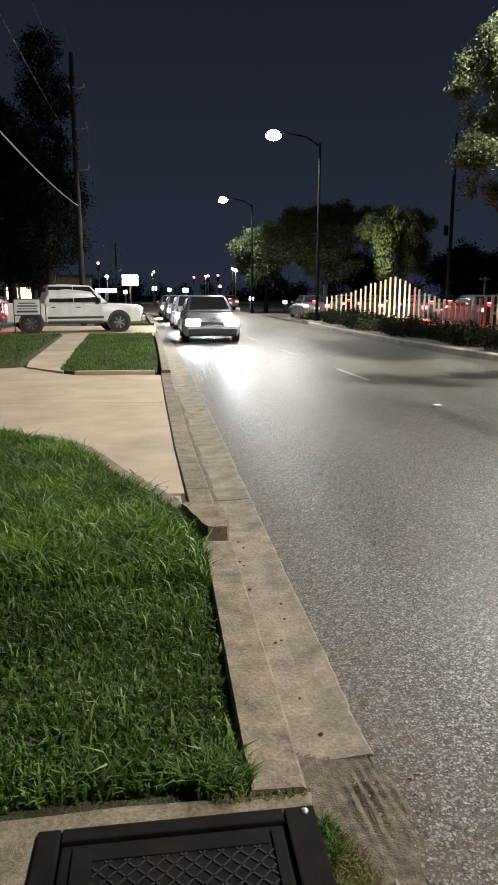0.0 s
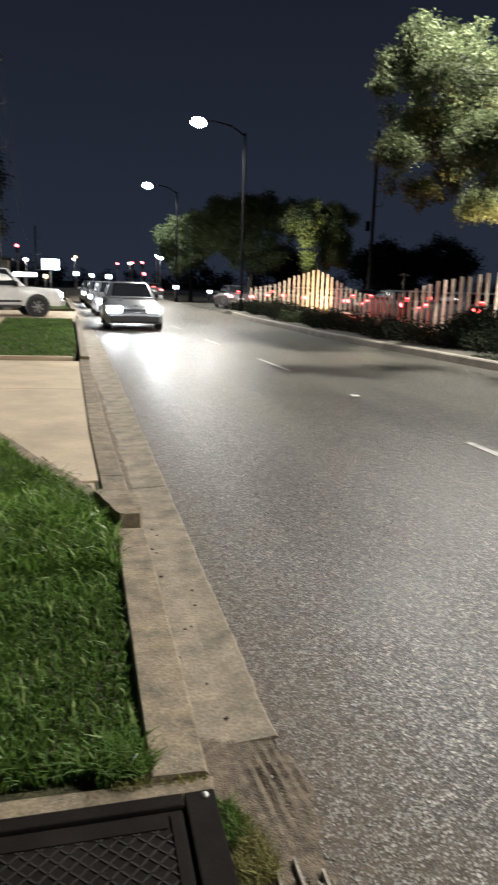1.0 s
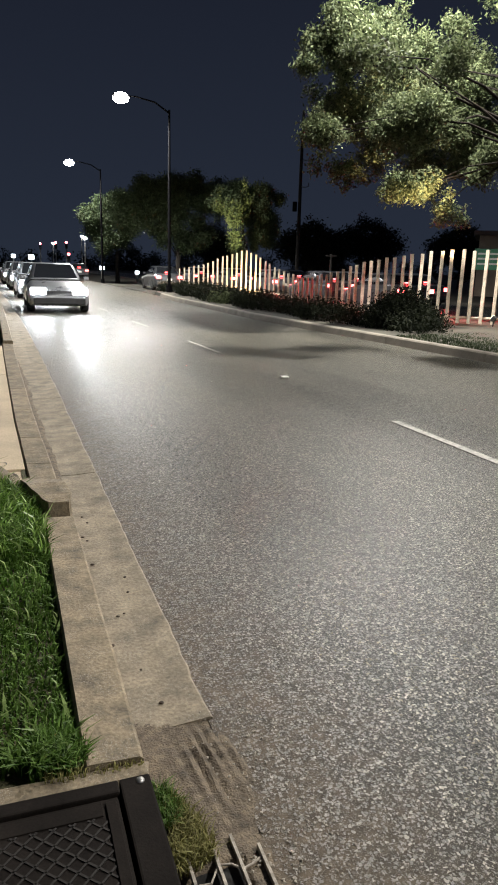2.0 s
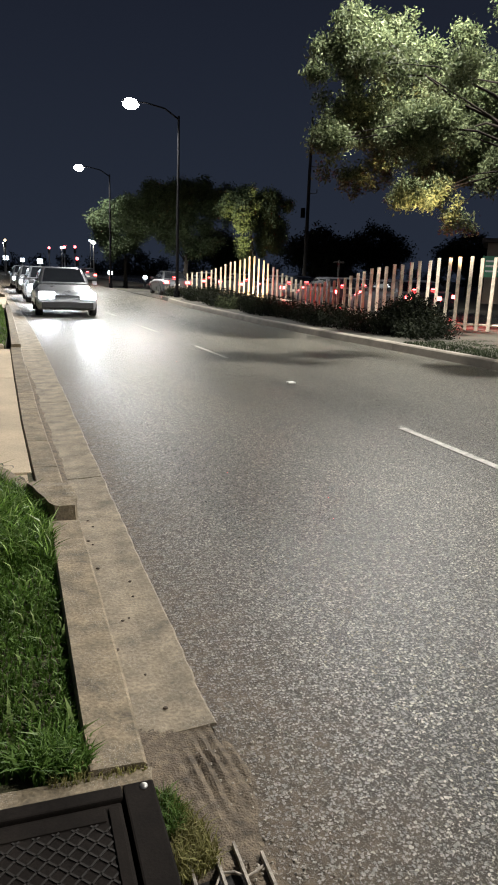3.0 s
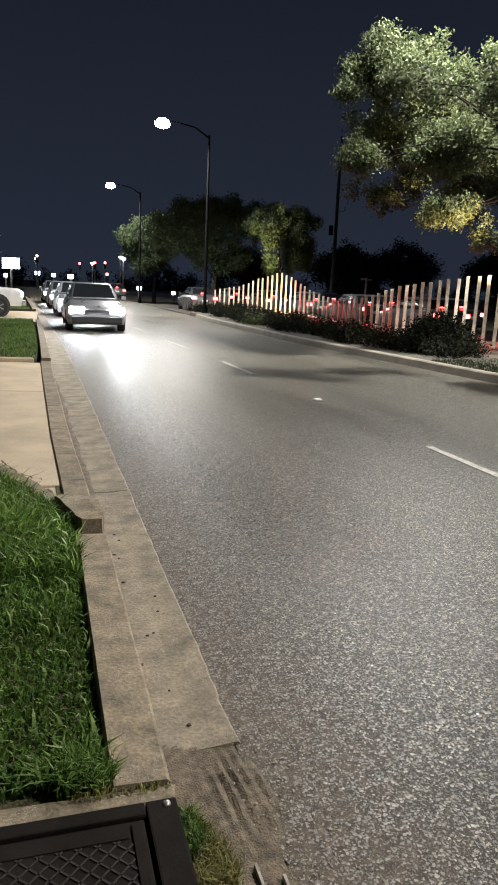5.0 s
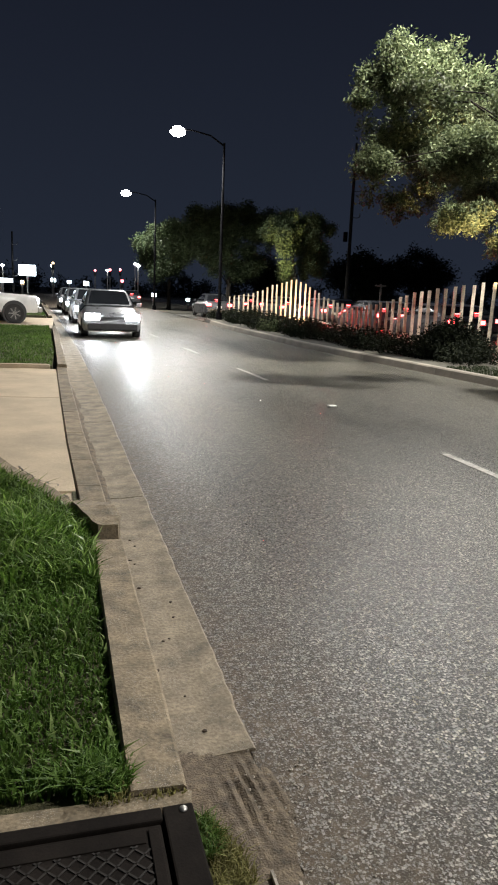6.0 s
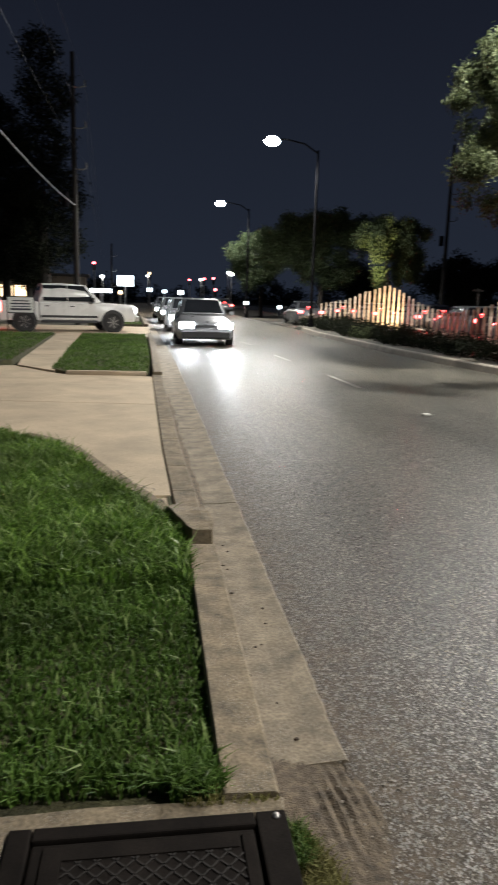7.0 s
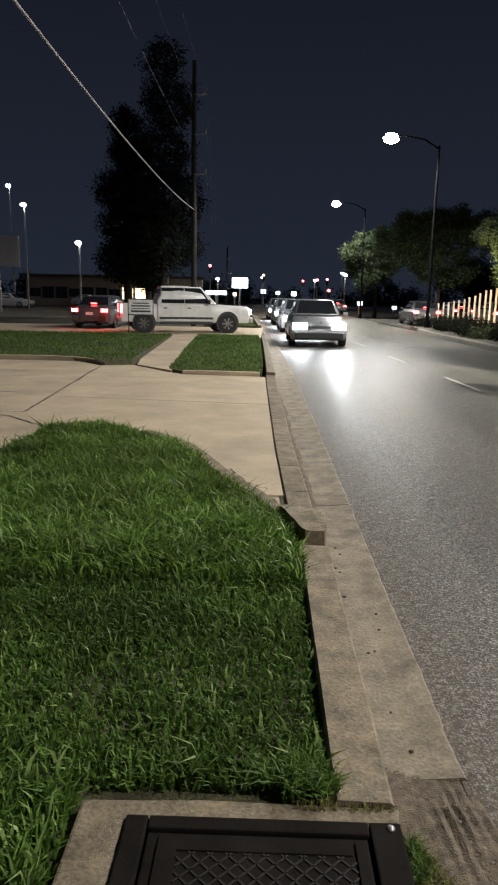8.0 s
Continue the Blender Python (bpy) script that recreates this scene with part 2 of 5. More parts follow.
POLEWOOD = surface("creosoted_pole", (0.016, 0.014, 0.012), 0.9, vary=0.4, scale=4, fine=40, bump=0.5)
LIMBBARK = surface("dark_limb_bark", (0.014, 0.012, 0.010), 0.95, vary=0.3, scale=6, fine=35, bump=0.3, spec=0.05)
BARK = surface("tree_bark", (0.030, 0.025, 0.020), 0.95, vary=0.4, scale=6, fine=35, bump=0.9, depth=0.02)
WHITEPAINT = surface("white_car_paint", (0.72, 0.71, 0.69), 0.28, vary=0.06, scale=2, fine=30, bump=0.0, grainy=0.06)
SILVERPAINT = surface("silver_car_paint", (0.36, 0.37, 0.39), 0.3, metal=0.5, vary=0.08, scale=2, fine=30, bump=0.0, grainy=0.06)
DARKPAINT = surface("dark_red_car_paint", (0.09, 0.022, 0.02), 0.3, vary=0.1, scale=2, fine=30, bump=0.0, grainy=0.06)
GREYPAINT = surface("grey_car_paint", (0.10, 0.105, 0.115), 0.3, metal=0.4, vary=0.1, scale=2, fine=30, bump=0.0, grainy=0.06)
GLASS = surface("dark_car_glass", (0.015, 0.017, 0.02), 0.08, vary=0.1, scale=1, fine=10, bump=0.0, grainy=0.06)
RUBBER = surface("tyre_rubber", (0.025, 0.025, 0.026), 0.85, vary=0.2, scale=10, fine=60, bump=0.3)
POLEDARK = surface("dark_painted_steel", (0.007, 0.007, 0.008), 0.95, vary=0.3, scale=4, fine=40, bump=0.1, spec=0.03)
RUST = surface("rusty_bar", (0.34, 0.30, 0.25), 0.7, metal=0.2, vary=0.5, scale=25, fine=120, bump=0.4)
PLASTIC = surface("black_plastic", (0.03, 0.03, 0.032), 0.5, vary=0.2, scale=10, fine=60, bump=0.1)
BOARD = surface("sign_board_white", (0.75, 0.74, 0.70), 0.5, vary=0.08, scale=3, fine=40, bump=0.05)
INK = surface("sign_ink", (0.05, 0.045, 0.06), 0.6, vary=0.2, scale=5, fine=40, bump=0.0)
GREENBOARD = surface("green_sign_board", (0.05, 0.22, 0.12), 0.5, vary=0.1, scale=3, fine=40, bump=0.0)
WALL = surface("shop_render", (0.38, 0.31, 0.24), 0.85, vary=0.15, scale=1.2, fine=30, bump=0.3)
ROOFING = surface("shop_roofing", (0.10, 0.085, 0.075), 0.85, vary=0.3, scale=2.5, fine=25, bump=0.5)
PALEGRASS = leafage("pale_grass_blades", (0.085, 0.15, 0.035), (0.27, 0.36, 0.125), 0.4)
WEED = leafage("dry_weed_blades", (0.16, 0.15, 0.045), (0.36, 0.34, 0.13), 0.6)
# long blades, coloured brighter than the lawn to stand in for headlight light
LONGGRASS = leafage("headlit_long_grass_blades", (0.080, 0.170, 0.022), (0.26, 0.41, 0.085), 0.42)
GRASS = leafage("lawn_grass_blades", (0.038, 0.088, 0.012), (0.142, 0.238, 0.050), 0.5)
LEAVES = leafage("oak_leaves", (0.032, 0.046, 0.020), (0.135, 0.158, 0.078), 0.8)
# darker copy of the leaves: weaker light put into the colour
DIMLEAF = leafage("shade_dimmed_leaves", (0.014, 0.024, 0.010), (0.052, 0.070, 0.032), 0.7)
# near-black leaves: night shade of hedges and far trees put into the colour
SHADEDLEAF = leafage("night_shaded_leaves", (0.006, 0.009, 0.005), (0.022, 0.026, 0.014), 0.9)
LAMPWHITE = glowing("street_lamp_lens", (1.0, 0.97, 0.92), 60)
HEADGLOW = glowing("headlight_lens", (0.93, 0.97, 1.0), 40)
REDGLOW = glowing("brake_light_lens", (1.0, 0.05, 0.05), 20)
FARWHITE = glowing("distant_lit_panel", (0.80, 0.92, 1.0), 4)
FARWARM = glowing("distant_warm_lamp", (1.0, 0.72, 0.42), 3)
FARRED = glowing("signal_red_lens", (1.0, 0.10, 0.12), 14)
REFLECT = surface("road_stud_ceramic", (0.85, 0.83, 0.76), 0.3, vary=0.1, scale=30, fine=90, bump=0.1)
for far_mat in (FARWHITE, FARWARM, FARRED, REDGLOW):
    far_mat.cycles.emission_sampling = "NONE"

# ---- mesh helpers ----


def part(name, bm, material, parent=None, label="", smooth=False):
    me = bpy.data.meshes.new(name)
    bmesh.ops.recalc_face_normals(bm, faces=bm.faces)
    bm.to_mesh(me)
    bm.free()
    if smooth:
        me.shade_smooth()
        me.set_sharp_from_angle(angle=radians(38))
    me.materials.append(material)
    ob = new(name, me)
    if parent is not None:
        ob.parent = parent
    if label:
        ob["label"] = label
    return ob


def raw(name, verts, faces, material, parent=None, smooth=False):
    me = bpy.data.meshes.new(name)
    me.from_pydata(verts, [], faces)
    if smooth:
        me.shade_smooth()
    me.materials.append(material)
    ob = new(name, me)
    if parent is not None:
        ob.parent = parent
    return ob


def base(name, at, rz, label, category, group=""):
    e = new(name)
    e.empty_display_size = 0.2
    e.matrix_world = pose(*at, 0, 0, rz)
    return tagged(e, label, category, group)


def box(bm, c, s, bevel=0.0, turn=None):
    m = Matrix.Translation(c)
    if turn is not None:
        m = m @ turn
    r = bmesh.ops.create_cube(bm, size=1.0, matrix=m @ Matrix.Diagonal((*s, 1)))
    if bevel:
        es = list({e for v in r["verts"] for e in v.link_edges})
        bmesh.ops.bevel(bm, geom=es, offset=bevel, segments=2, affect="EDGES", profile=0.6)


def rod(bm, a, b, ra, rb=None, seg=10):
    a, b = Vector(a), Vector(b)
    q = (b - a).to_track_quat("Z", "Y").to_matrix().to_4x4()
    bmesh.ops.create_cone(bm, cap_ends=True, segments=seg, radius1=ra, radius2=ra if rb is None else rb, depth=(b - a).length,
                          matrix=Matrix.Translation((a + b) / 2) @ q)


def tube(bm, pts, radii, seg=8):
    rings = []
    for i, p in enumerate(pts):
        p = Vector(p)
        d = (Vector(pts[min(i + 1, len(pts) - 1)]) - Vector(pts[max(i - 1, 0)])).normalized()
        u = d.cross(Vector((0.31, 0.9, 0.3))).normalized()
        v = d.cross(u)
        rings.append([bm.verts.new(p + radii[i] * (math.cos(k * math.tau / seg) * u + math.sin(k * math.tau / seg) * v)) for k in range(seg)])
    for r0, r1 in zip(rings, rings[1:]):
        for k in range(seg):
            bm.faces.new((r0[k], r0[(k + 1) % seg], r1[(k + 1) % seg], r1[k]))
    bm.faces.new(rings[0])
    bm.faces.new(rings[-1])


def prism(bm, outline, z0, z1, bevel=0.0):
    """An upright slab over an outline of (x, y)."""
    lo = [bm.verts.new((x, y, z0)) for x, y in outline]
    hi = [bm.verts.new((x, y, z1)) for x, y in outline]
    bm.faces.new(lo)
    top = bm.faces.new(hi)
    n = len(outline)
    for i in range(n):
        bm.faces.new((lo[i], lo[(i + 1) % n], hi[(i + 1) % n], hi[i]))
    if bevel:
        bmesh.ops.bevel(bm, geom=list(top.edges), offset=bevel, segments=2, affect="EDGES", profile=0.6)


def sweep(bm, ys, section):
    """A strip along the road: section(y) gives the (x, z) outline at y."""
    rings = [[bm.verts.new((x, y, z)) for x, z in section(y)] for y in ys]
    n = len(rings[0])
    for a, b in zip(rings, rings[1:]):
        for i in range(n):
            bm.faces.new((a[i], a[(i + 1) % n], b[(i + 1) % n], b[i]))
    bm.faces.new(rings[0])
    bm.faces.new(rings[-1])


def curve_at(y, table):
    return float(np.interp(y, [p[0] for p in table], [p[1] for p in table]))


# the road's edges: y, x
GUTTER_EDGE = ((-40, 0.95), (-5, 0.68), (2, 0.62), (11, 0.56), (17.5, 0.48), (24, 0.30), (35, 0.0), (60, -0.9), (150, -5.0))
MEDIAN_EDGE = ((-40, 10.6), (0, 8.55), (10, 7.98), (14, 7.62), (17, 7.32), (20, 7.10), (30, 7.05), (36, 7.45), (150, 7.5))


# the near kerb's top edge: y, x
KERB_EDGE = ((-40, 0.62), (1.6, 0.33), (3.7, 0.33), (4.4, 0.30), (6.5, 0.235), (11, 0.155), (14.6, 0.11), (19.7, 0.04), (27.7, -0.10), (35, -0.30), (60, -1.2))


def ex(y):
    return curve_at(y, KERB_EDGE)


def gx(y):
    return curve_at(y, GUTTER_EDGE)


def mx_(y):
    return curve_at(y, MEDIAN_EDGE)

# ---- ground, road, kerbs ----
bm = bmesh.new()
bmesh.ops.create_grid(bm, x_segments=8, y_segments=8, size=1500)
for v in bm.verts:
    v.co.z = -0.06
tagged(part("ground", bm, FARSOIL), "dark bare ground reaching the horizon at night", "ground", kind="structure")

bm = bmesh.new()
road_ys = [-40 + 2.5 * i for i in range(77)]
sweep(bm, road_ys, lambda y: [(gx(y) - 0.02, -0.05), (gx(y) - 0.02, 0.0), (0.5 * (gx(y) + mx_(y)), 0.028), (mx_(y) + 0.05, 0.0), (mx_(y) + 0.05, -0.05)])
tagged(part("road", bm, ASPHALT), "worn grey chip seal asphalt road, slightly damp", "road", kind="structure")

bm = bmesh.new()
prism(bm, [(13.95, -40), (21.0, -40), (21.0, 150), (13.95, 150)], -0.05, 0.01)
tagged(part("road_far", bm, ASPHALT), "asphalt carriageway behind the timber fence", "road", kind="structure")

# side road where the pickup waits, and paved crossing at the end of the median
bm = bmesh.new()
prism(bm, [(-60, 25.9), (-0.2, 25.9), (-0.2, 34.5), (-60, 34.5)], -0.05, 0.02)
tagged(part("side_road", bm, DRIVE), "pale concrete side road between two lawns", "road", kind="structure")
bm = bmesh.new()
prism(bm, [(-90, 44), (-8, 44), (-8, 120), (-90, 120)], -0.05, 0.006)
tagged(part("car_park", bm, ASPHALT), "dark asphalt car park with a few lamps", "car park", kind="structure")

bm = bmesh.new()
prism(bm, [(7.57, 37.3), (13.93, 37.3), (13.93, 47.0), (7.57, 47.0)], -0.05, 0.004)
tagged(part("median_crossing", bm, ASPHALT), "asphalt crossing at the end of the median", "road", kind="structure")

# lane dashes, each its own painted strip
DASHES = ((3.72, 4.1, 3.70, 5.90), (3.57, 11.60, 3.50, 13.55), (3.34, 16.75, 3.235, 18.5), (3.15, 22.4, 3.05, 24.2), (2.95, 28.2, 2.85, 30.0), (2.7, 34.0, 2.6, 35.8))
for x0, y0, x1, y1 in DASHES:
    bm = bmesh.new()
    n = 14
    def edge(i, s):
        f = i / n
        x, y = x0 + (x1 - x0) * f, y0 + (y1 - y0) * f
        return x + s * (0.043 + 0.008 * noise.noise((x * 9, y * 7, s))), y, 0.028 * (1 - abs(x - 0.5 * (gx(y) + mx_(y))) / (0.5 * (mx_(y) - gx(y)))) + 0.004
    vs = [[bm.verts.new(edge(i, s)) for s in (-1, 1)] for i in range(n + 1)]
    for a, b in zip(vs, vs[1:]):
        bm.faces.new((a[0], a[1], b[1], b[0]))
    g = bmesh.ops.extrude_face_region(bm, geom=list(bm.faces))
    for v in g["geom"]:
        if isinstance(v, bmesh.types.BMVert):
            v.co.z += 0.003
    tagged(part("lane_marking", bm, PAINT), "worn white painted lane dash on asphalt", "road marking", "lane dashes", "structure")

# faint bay lines painted on the driveway
for x0, x1, y in ((-5.02, -4.53, 12.79), (-3.93, -3.62, 9.94)):
    bm = bmesh.new()
    box(bm, ((x0 + x1) / 2 - 0.6, y, 0.079), (x1 - x0 + 1.2, 0.09, 0.004), 0.001)
    tagged(part("bay_line", bm, PAINT), "faint white line painted on the driveway", "road marking", "bay lines", "structure")

# ceramic road stud
stud = base("road_stud", (3.645, 8.74, 0.030), 4, "small pale square road stud on asphalt", "road stud")
bm = bmesh.new()
box(bm, (0, 0, 0.010), (0.105, 0.10, 0.022), 0.008)
part("stud_body", bm, REFLECT, stud)
bm = bmesh.new()
box(bm, (0, -0.046, 0.011), (0.08, 0.012, 0.012), 0.003)
part("stud_lens", bm, BOARD, stud)

# tar seams and small patches in the asphalt
TAR = surface("tar_seam", (0.018, 0.018, 0.018), 0.45, vary=0.3, scale=9, fine=70, bump=0.4)
rnd = random.Random(5)
def seam(x, y, ang, length, wide):
    bm = bmesh.new()
    vs = []
    n = max(6, int(length / 0.09))
    a = radians(ang)
    for i in range(n + 1):
        d = length * i / n
        wob = 0.10 * noise.noise((x + d * 2.2, y, 3.3)) + 0.03 * noise.noise((x + d * 9, y, 7.1))
        px, py = x + d * math.cos(a) - wob * math.sin(a), y + d * math.sin(a) + wob * math.cos(a)
        w = wide * (0.35 + 0.65 * math.sin(math.pi * (i + 0.3) / (n + 0.6))) * (0.6 + 0.5 * rnd.random())
        mid = 0.5 * (gx(py) + mx_(py))
        z = 0.028 * (1 - abs(px - mid) / (mid - gx(py))) + 0.0035
        vs.append([bm.verts.new((px + s * w * math.sin(a), py - s * w * math.cos(a), z)) for s in (-0.5, 0.5)])
    for p, q in zip(vs, vs[1:]):
        bm.faces.new((p[0], p[1], q[1], q[0]))
    return tagged(part("tar_seam", bm, TAR), "thin dark tar seam in the asphalt", "tar seam", "tar seams", "structure")
for s in ((1.05, 12.9, 8, 1.4, 0.03), (2.15, 13.3, -3, 0.95, 0.07), (0.9, 14.6, 4, 0.9, 0.05), (1.15, 11.3, -12, 0.7, 0.025), (1.6, 7.6, 70, 1.6, 0.018),
          (2.1, 5.9, 40, 1.1, 0.018), (2.6, 9.6, -50, 1.8, 0.018), (3.0, 6.6, 20, 1.6, 0.018), (1.2, 4.9, 62, 1.2, 0.018), (4.4, 9.4, -35, 2.0, 0.018)):
    seam(*s)

def crack(pts, wide, z):
    bm = bmesh.new()
    vs, n = [], 40
    xs, ys, ts = [p[0] for p in pts], [p[1] for p in pts], [i / (len(pts) - 1) for i in range(len(pts))]
    for i in range(n + 1):
        t = i / n
        x = float(np.interp(t, ts, xs)) + 0.03 * noise.noise((t * 9, 1.0, z))
        y = float(np.interp(t, ts, ys)) + 0.05 * noise.noise((t * 8, 5.0, z))
        w = wide * (0.4 + 0.9 * abs(noise.noise((t * 21, 2.0, 0))))
        vs.append((bm.verts.new((x - w, y, z)), bm.verts.new((x + w, y + w, z))))
    for p, q in zip(vs, vs[1:]):
        bm.faces.new((p[0], p[1], q[1], q[0]))
    tagged(part("crack", bm, TAR), "dark crack across the concrete driveway", "crack", "driveway cracks", "structure")
crack([(-3.42, 14.0), (-3.2, 11.0), (-3.05, 9.0), (-3.0, 8.25)], 0.022, 0.079)
crack([(-2.5, 7.34), (-3.0, 7.85), (-3.6, 8.2)], 0.02, 0.079)
crack([(-0.02, 5.0), (-0.2, 5.25), (-0.33, 5.62)], 0.008, 0.079)
# median kerb along the far side of the carriageway, and its raised bed
seg_ys = [-20 + 3.0 * i for i in range(19)]
med = tagged(new("median_kerb"), "pale concrete kerb along the planted median", "kerb", kind="structure")
for a, b in zip(seg_ys, seg_ys[1:]):
    bm = bmesh.new()
    ys = [a + 0.006, a + 1.0, a + 2.0, b - 0.006]
    sweep(bm, ys, lambda y: [(mx_(y) - 0.02, -0.03), (mx_(y) + 0.02, 0.14), (mx_(y) + 0.045, 0.165), (mx_(y) + 0.19, 0.17), (mx_(y) + 0.20, -0.03)])
    part("kerb_length", bm, FARKERB, med)
bm = bmesh.new()
sweep(bm, [-20 + 3.0 * i for i in range(20)], lambda y: [(mx_(y) + 0.20, -0.03), (mx_(y) + 0.20, 0.14), (10.0, 0.20), (13.9, 0.18), (13.9, -0.03)])
tagged(part("median_bed", bm, FARSOIL), "dark planted soil strip between kerb and fence", "planting bed", kind="structure")

# near gutter pan: concrete lengths, ending in a broken edge
pan = tagged(new("gutter"), "stained tan concrete gutter pan beside the road", "gutter", kind="structure")
GUTTER_CUTS = (1.94, 4.9, 7.9, 10.75, 13.0, 16.0, 19.0, 22.0, 25.0, 28.5, 32, 36, 42, 50, 60)
for a, b in zip(GUTTER_CUTS, GUTTER_CUTS[1:]):
    bm = bmesh.new()
    n = 36
    ys = [a + 0.007 + (b - a - 0.014) * i / n for i in range(n + 1)]
    ragged = {y: 0.009 * noise.noise((y * 3, 0.3, 1.0)) + 0.009 * noise.noise((y * 19, 0.7, 3.0)) for y in ys}
    sweep(bm, ys, lambda y: [(ex(y) + 0.0, -0.05), (ex(y) + 0.0, -0.002), (0.5 * (ex(y) + gx(y)), -0.002), (gx(y) - 0.012 + ragged[y], 0.009), (gx(y) + ragged[y], -0.002), (gx(y) + ragged[y], -0.05)])
    part("gutter_length", bm, GUTTER, pan)

# near kerb: upstand from the catch basin to the driveway, then a low dropped kerb across it
kerb = tagged(new("kerb"), "worn tan concrete kerb with chipped edge and joints", "kerb", kind="structure")
def kerb_length(ys, w, h):
    bm = bmesh.new()
    def sec(y):
        x1 = ex(y)
        j = 0.006 * noise.noise((y * 3.1, 4.0, 0.5))
        return [(x1 + 0.006, -0.05), (x1 + 0.006, -0.004), (x1 + 0.003 + j, h - 0.010), (x1 - 0.007 + j, h), (x1 - w + 0.008, h + 0.004), (x1 - w, h - 0.008), (x1 - w, -0.05)]
    sweep(bm, ys, sec)
    return part("kerb_stone", bm, CONCRETE, kerb)
def span(a, b, n):
    return [a + (b - a) * i / n for i in range(n + 1)]
kerb_length(span(1.675, 3.69, 9), 0.165, 0.13)
CUTS = (4.30, 4.95, 5.75, 6.9, 8.1, 9.3, 10.6, 11.7, 12.75)
for a, b in zip(CUTS, CUTS[1:]):
    kerb_length(span(a + 0.005, b - 0.005, 3), 0.175, 0.085)
CUTS = (12.75, 14.0, 16.0, 18.0, 20.0, 22.0, 24.0, 25.6)
for a, b in zip(CUTS, CUTS[1:]):
    kerb_length(span(a + 0.005, b - 0.005, 3), 0.16, 0.14)
CUTS = (34.6, 37, 40, 43, 46, 50, 55, 60)
for a, b in zip(CUTS, CUTS[1:]):
    kerb_length(span(a + 0.005, b - 0.005, 3), 0.16, 0.14)

CUTS = (-12.0, -9.0, -6.0, -3.0, 0.52)
for a, b in zip(CUTS, CUTS[1:]):
    kerb_length(span(a + 0.005, b - 0.005, 3), 0.165, 0.13)
    bm = bmesh.new()
    sweep(bm, span(a + 0.007, b + (0.15 if b > 0 else -0.007), 4), lambda y: [(ex(y), -0.05), (ex(y), -0.002), (0.5 * (ex(y) + gx(y)), -0.002), (gx(y), 0.009), (gx(y), -0.05)])
    part("gutter_length", bm, GUTTER, pan)
# broken kerb end where the driveway's return meets the kerb
bm = bmesh.new()
prism(bm, [(0.15, 3.93), (0.20, 3.80), (0.315, 3.79), (0.335, 3.93), (0.322, 4.06), (0.29, 4.27), (0.12, 4.42), (0.06, 4.38), (0.09, 4.15)], -0.04, 0.188)
bmesh.ops.triangulate(bm, faces=[f for f in bm.faces if len(f.verts) > 4])
bmesh.ops.subdivide_edges(bm, edges=list(bm.edges), cuts=3, use_grid_fill=True)
for v in bm.verts:
    k = max(0.0, min(1.0, (v.co.z + 0.02) / 0.1))
    v.co += Vector((0.007 * noise.noise(v.co * 14), 0.010 * noise.noise(v.co * 11 + Vector((3, 0, 0))), 0.014 * noise.noise(v.co * 7) + 0.004 * noise.noise(v.co * 28) - 0.16 * max(0, v.co.y - 4.15))) * k
part("broken_kerb_end", bm, CONCRETE, kerb, "cracked lump of concrete kerb", smooth=False)
bm = bmesh.new()
ret = [(0.08, 4.38), (-0.05, 4.78), (-0.20, 5.02), (-0.36, 5.42), (-0.52, 5.85), (-0.72, 6.35), (-0.98, 6.72), (-1.25, 6.98)]
inn = [(x - 0.07, y - 0.09) for x, y in ret]
prism(bm, ret + inn[::-1], -0.03, 0.135, 0.012)
part("return_kerb", bm, CONCRETE, kerb, "low curved concrete edging beside the grass")

def kx(y):
    return ex(y) - 0.175 - 0.008
# driveway: concrete panels with open joints
drive = tagged(new("driveway"), "pale tan concrete driveway with cracked joints", "driveway", kind="structure")
bm = bmesh.new()
sweep(bm, span(4.5, 12.6, 12), lambda y: [(kx(y) - 0.03, -0.04), (kx(y) - 0.03, 0.067), (kx(y) + 0.03, 0.067), (kx(y) + 0.03, -0.04)])
part("joint_fill", bm, SOIL, drive, "dirt filled joint")
def panel(outline, z=0.075):
    bm = bmesh.new()
    prism(bm, outline, -0.04, z, 0.008)
    part("slab", bm, DRIVE, drive)
panel([(-1.28, 7.06), (-0.72, 6.45), (-0.40, 5.65), (-0.16, 5.08), (-0.06, 4.88), (kx(4.88), 4.88), (kx(5.6), 5.6), (kx(6.5), 6.5), (kx(7.8), 7.8), (kx(9.25), 9.25), (-3.085, 9.60), (-3.0, 8.2), (-2.44, 7.32), (-1.85, 7.32)])
panel([(kx(4.44), 4.44), (kx(4.865), 4.865), (-0.05, 4.865), (0.02, 4.62)], 0.062)
panel([(kx(9.27), 9.27), (kx(12.55), 12.55), (-0.62, 12.66), (-1.55, 12.72), (-1.95, 13.08), (-2.80, 14.3), (-3.42, 14.05), (-3.10, 9.62)])
panel([(-3.11, 9.64), (-3.435, 14.05), (-4.1, 14.85), (-6.4, 14.85), (-6.4, 8.25), (-3.02, 8.25)])
panel([(-3.01, 8.235), (-6.4, 8.235), (-6.4, 7.12), (-2.45, 7.12), (-2.46, 7.30)])
panel([(-6.412, 7.12), (-6.412, 14.85), (-16, 14.85), (-16, 7.12)])
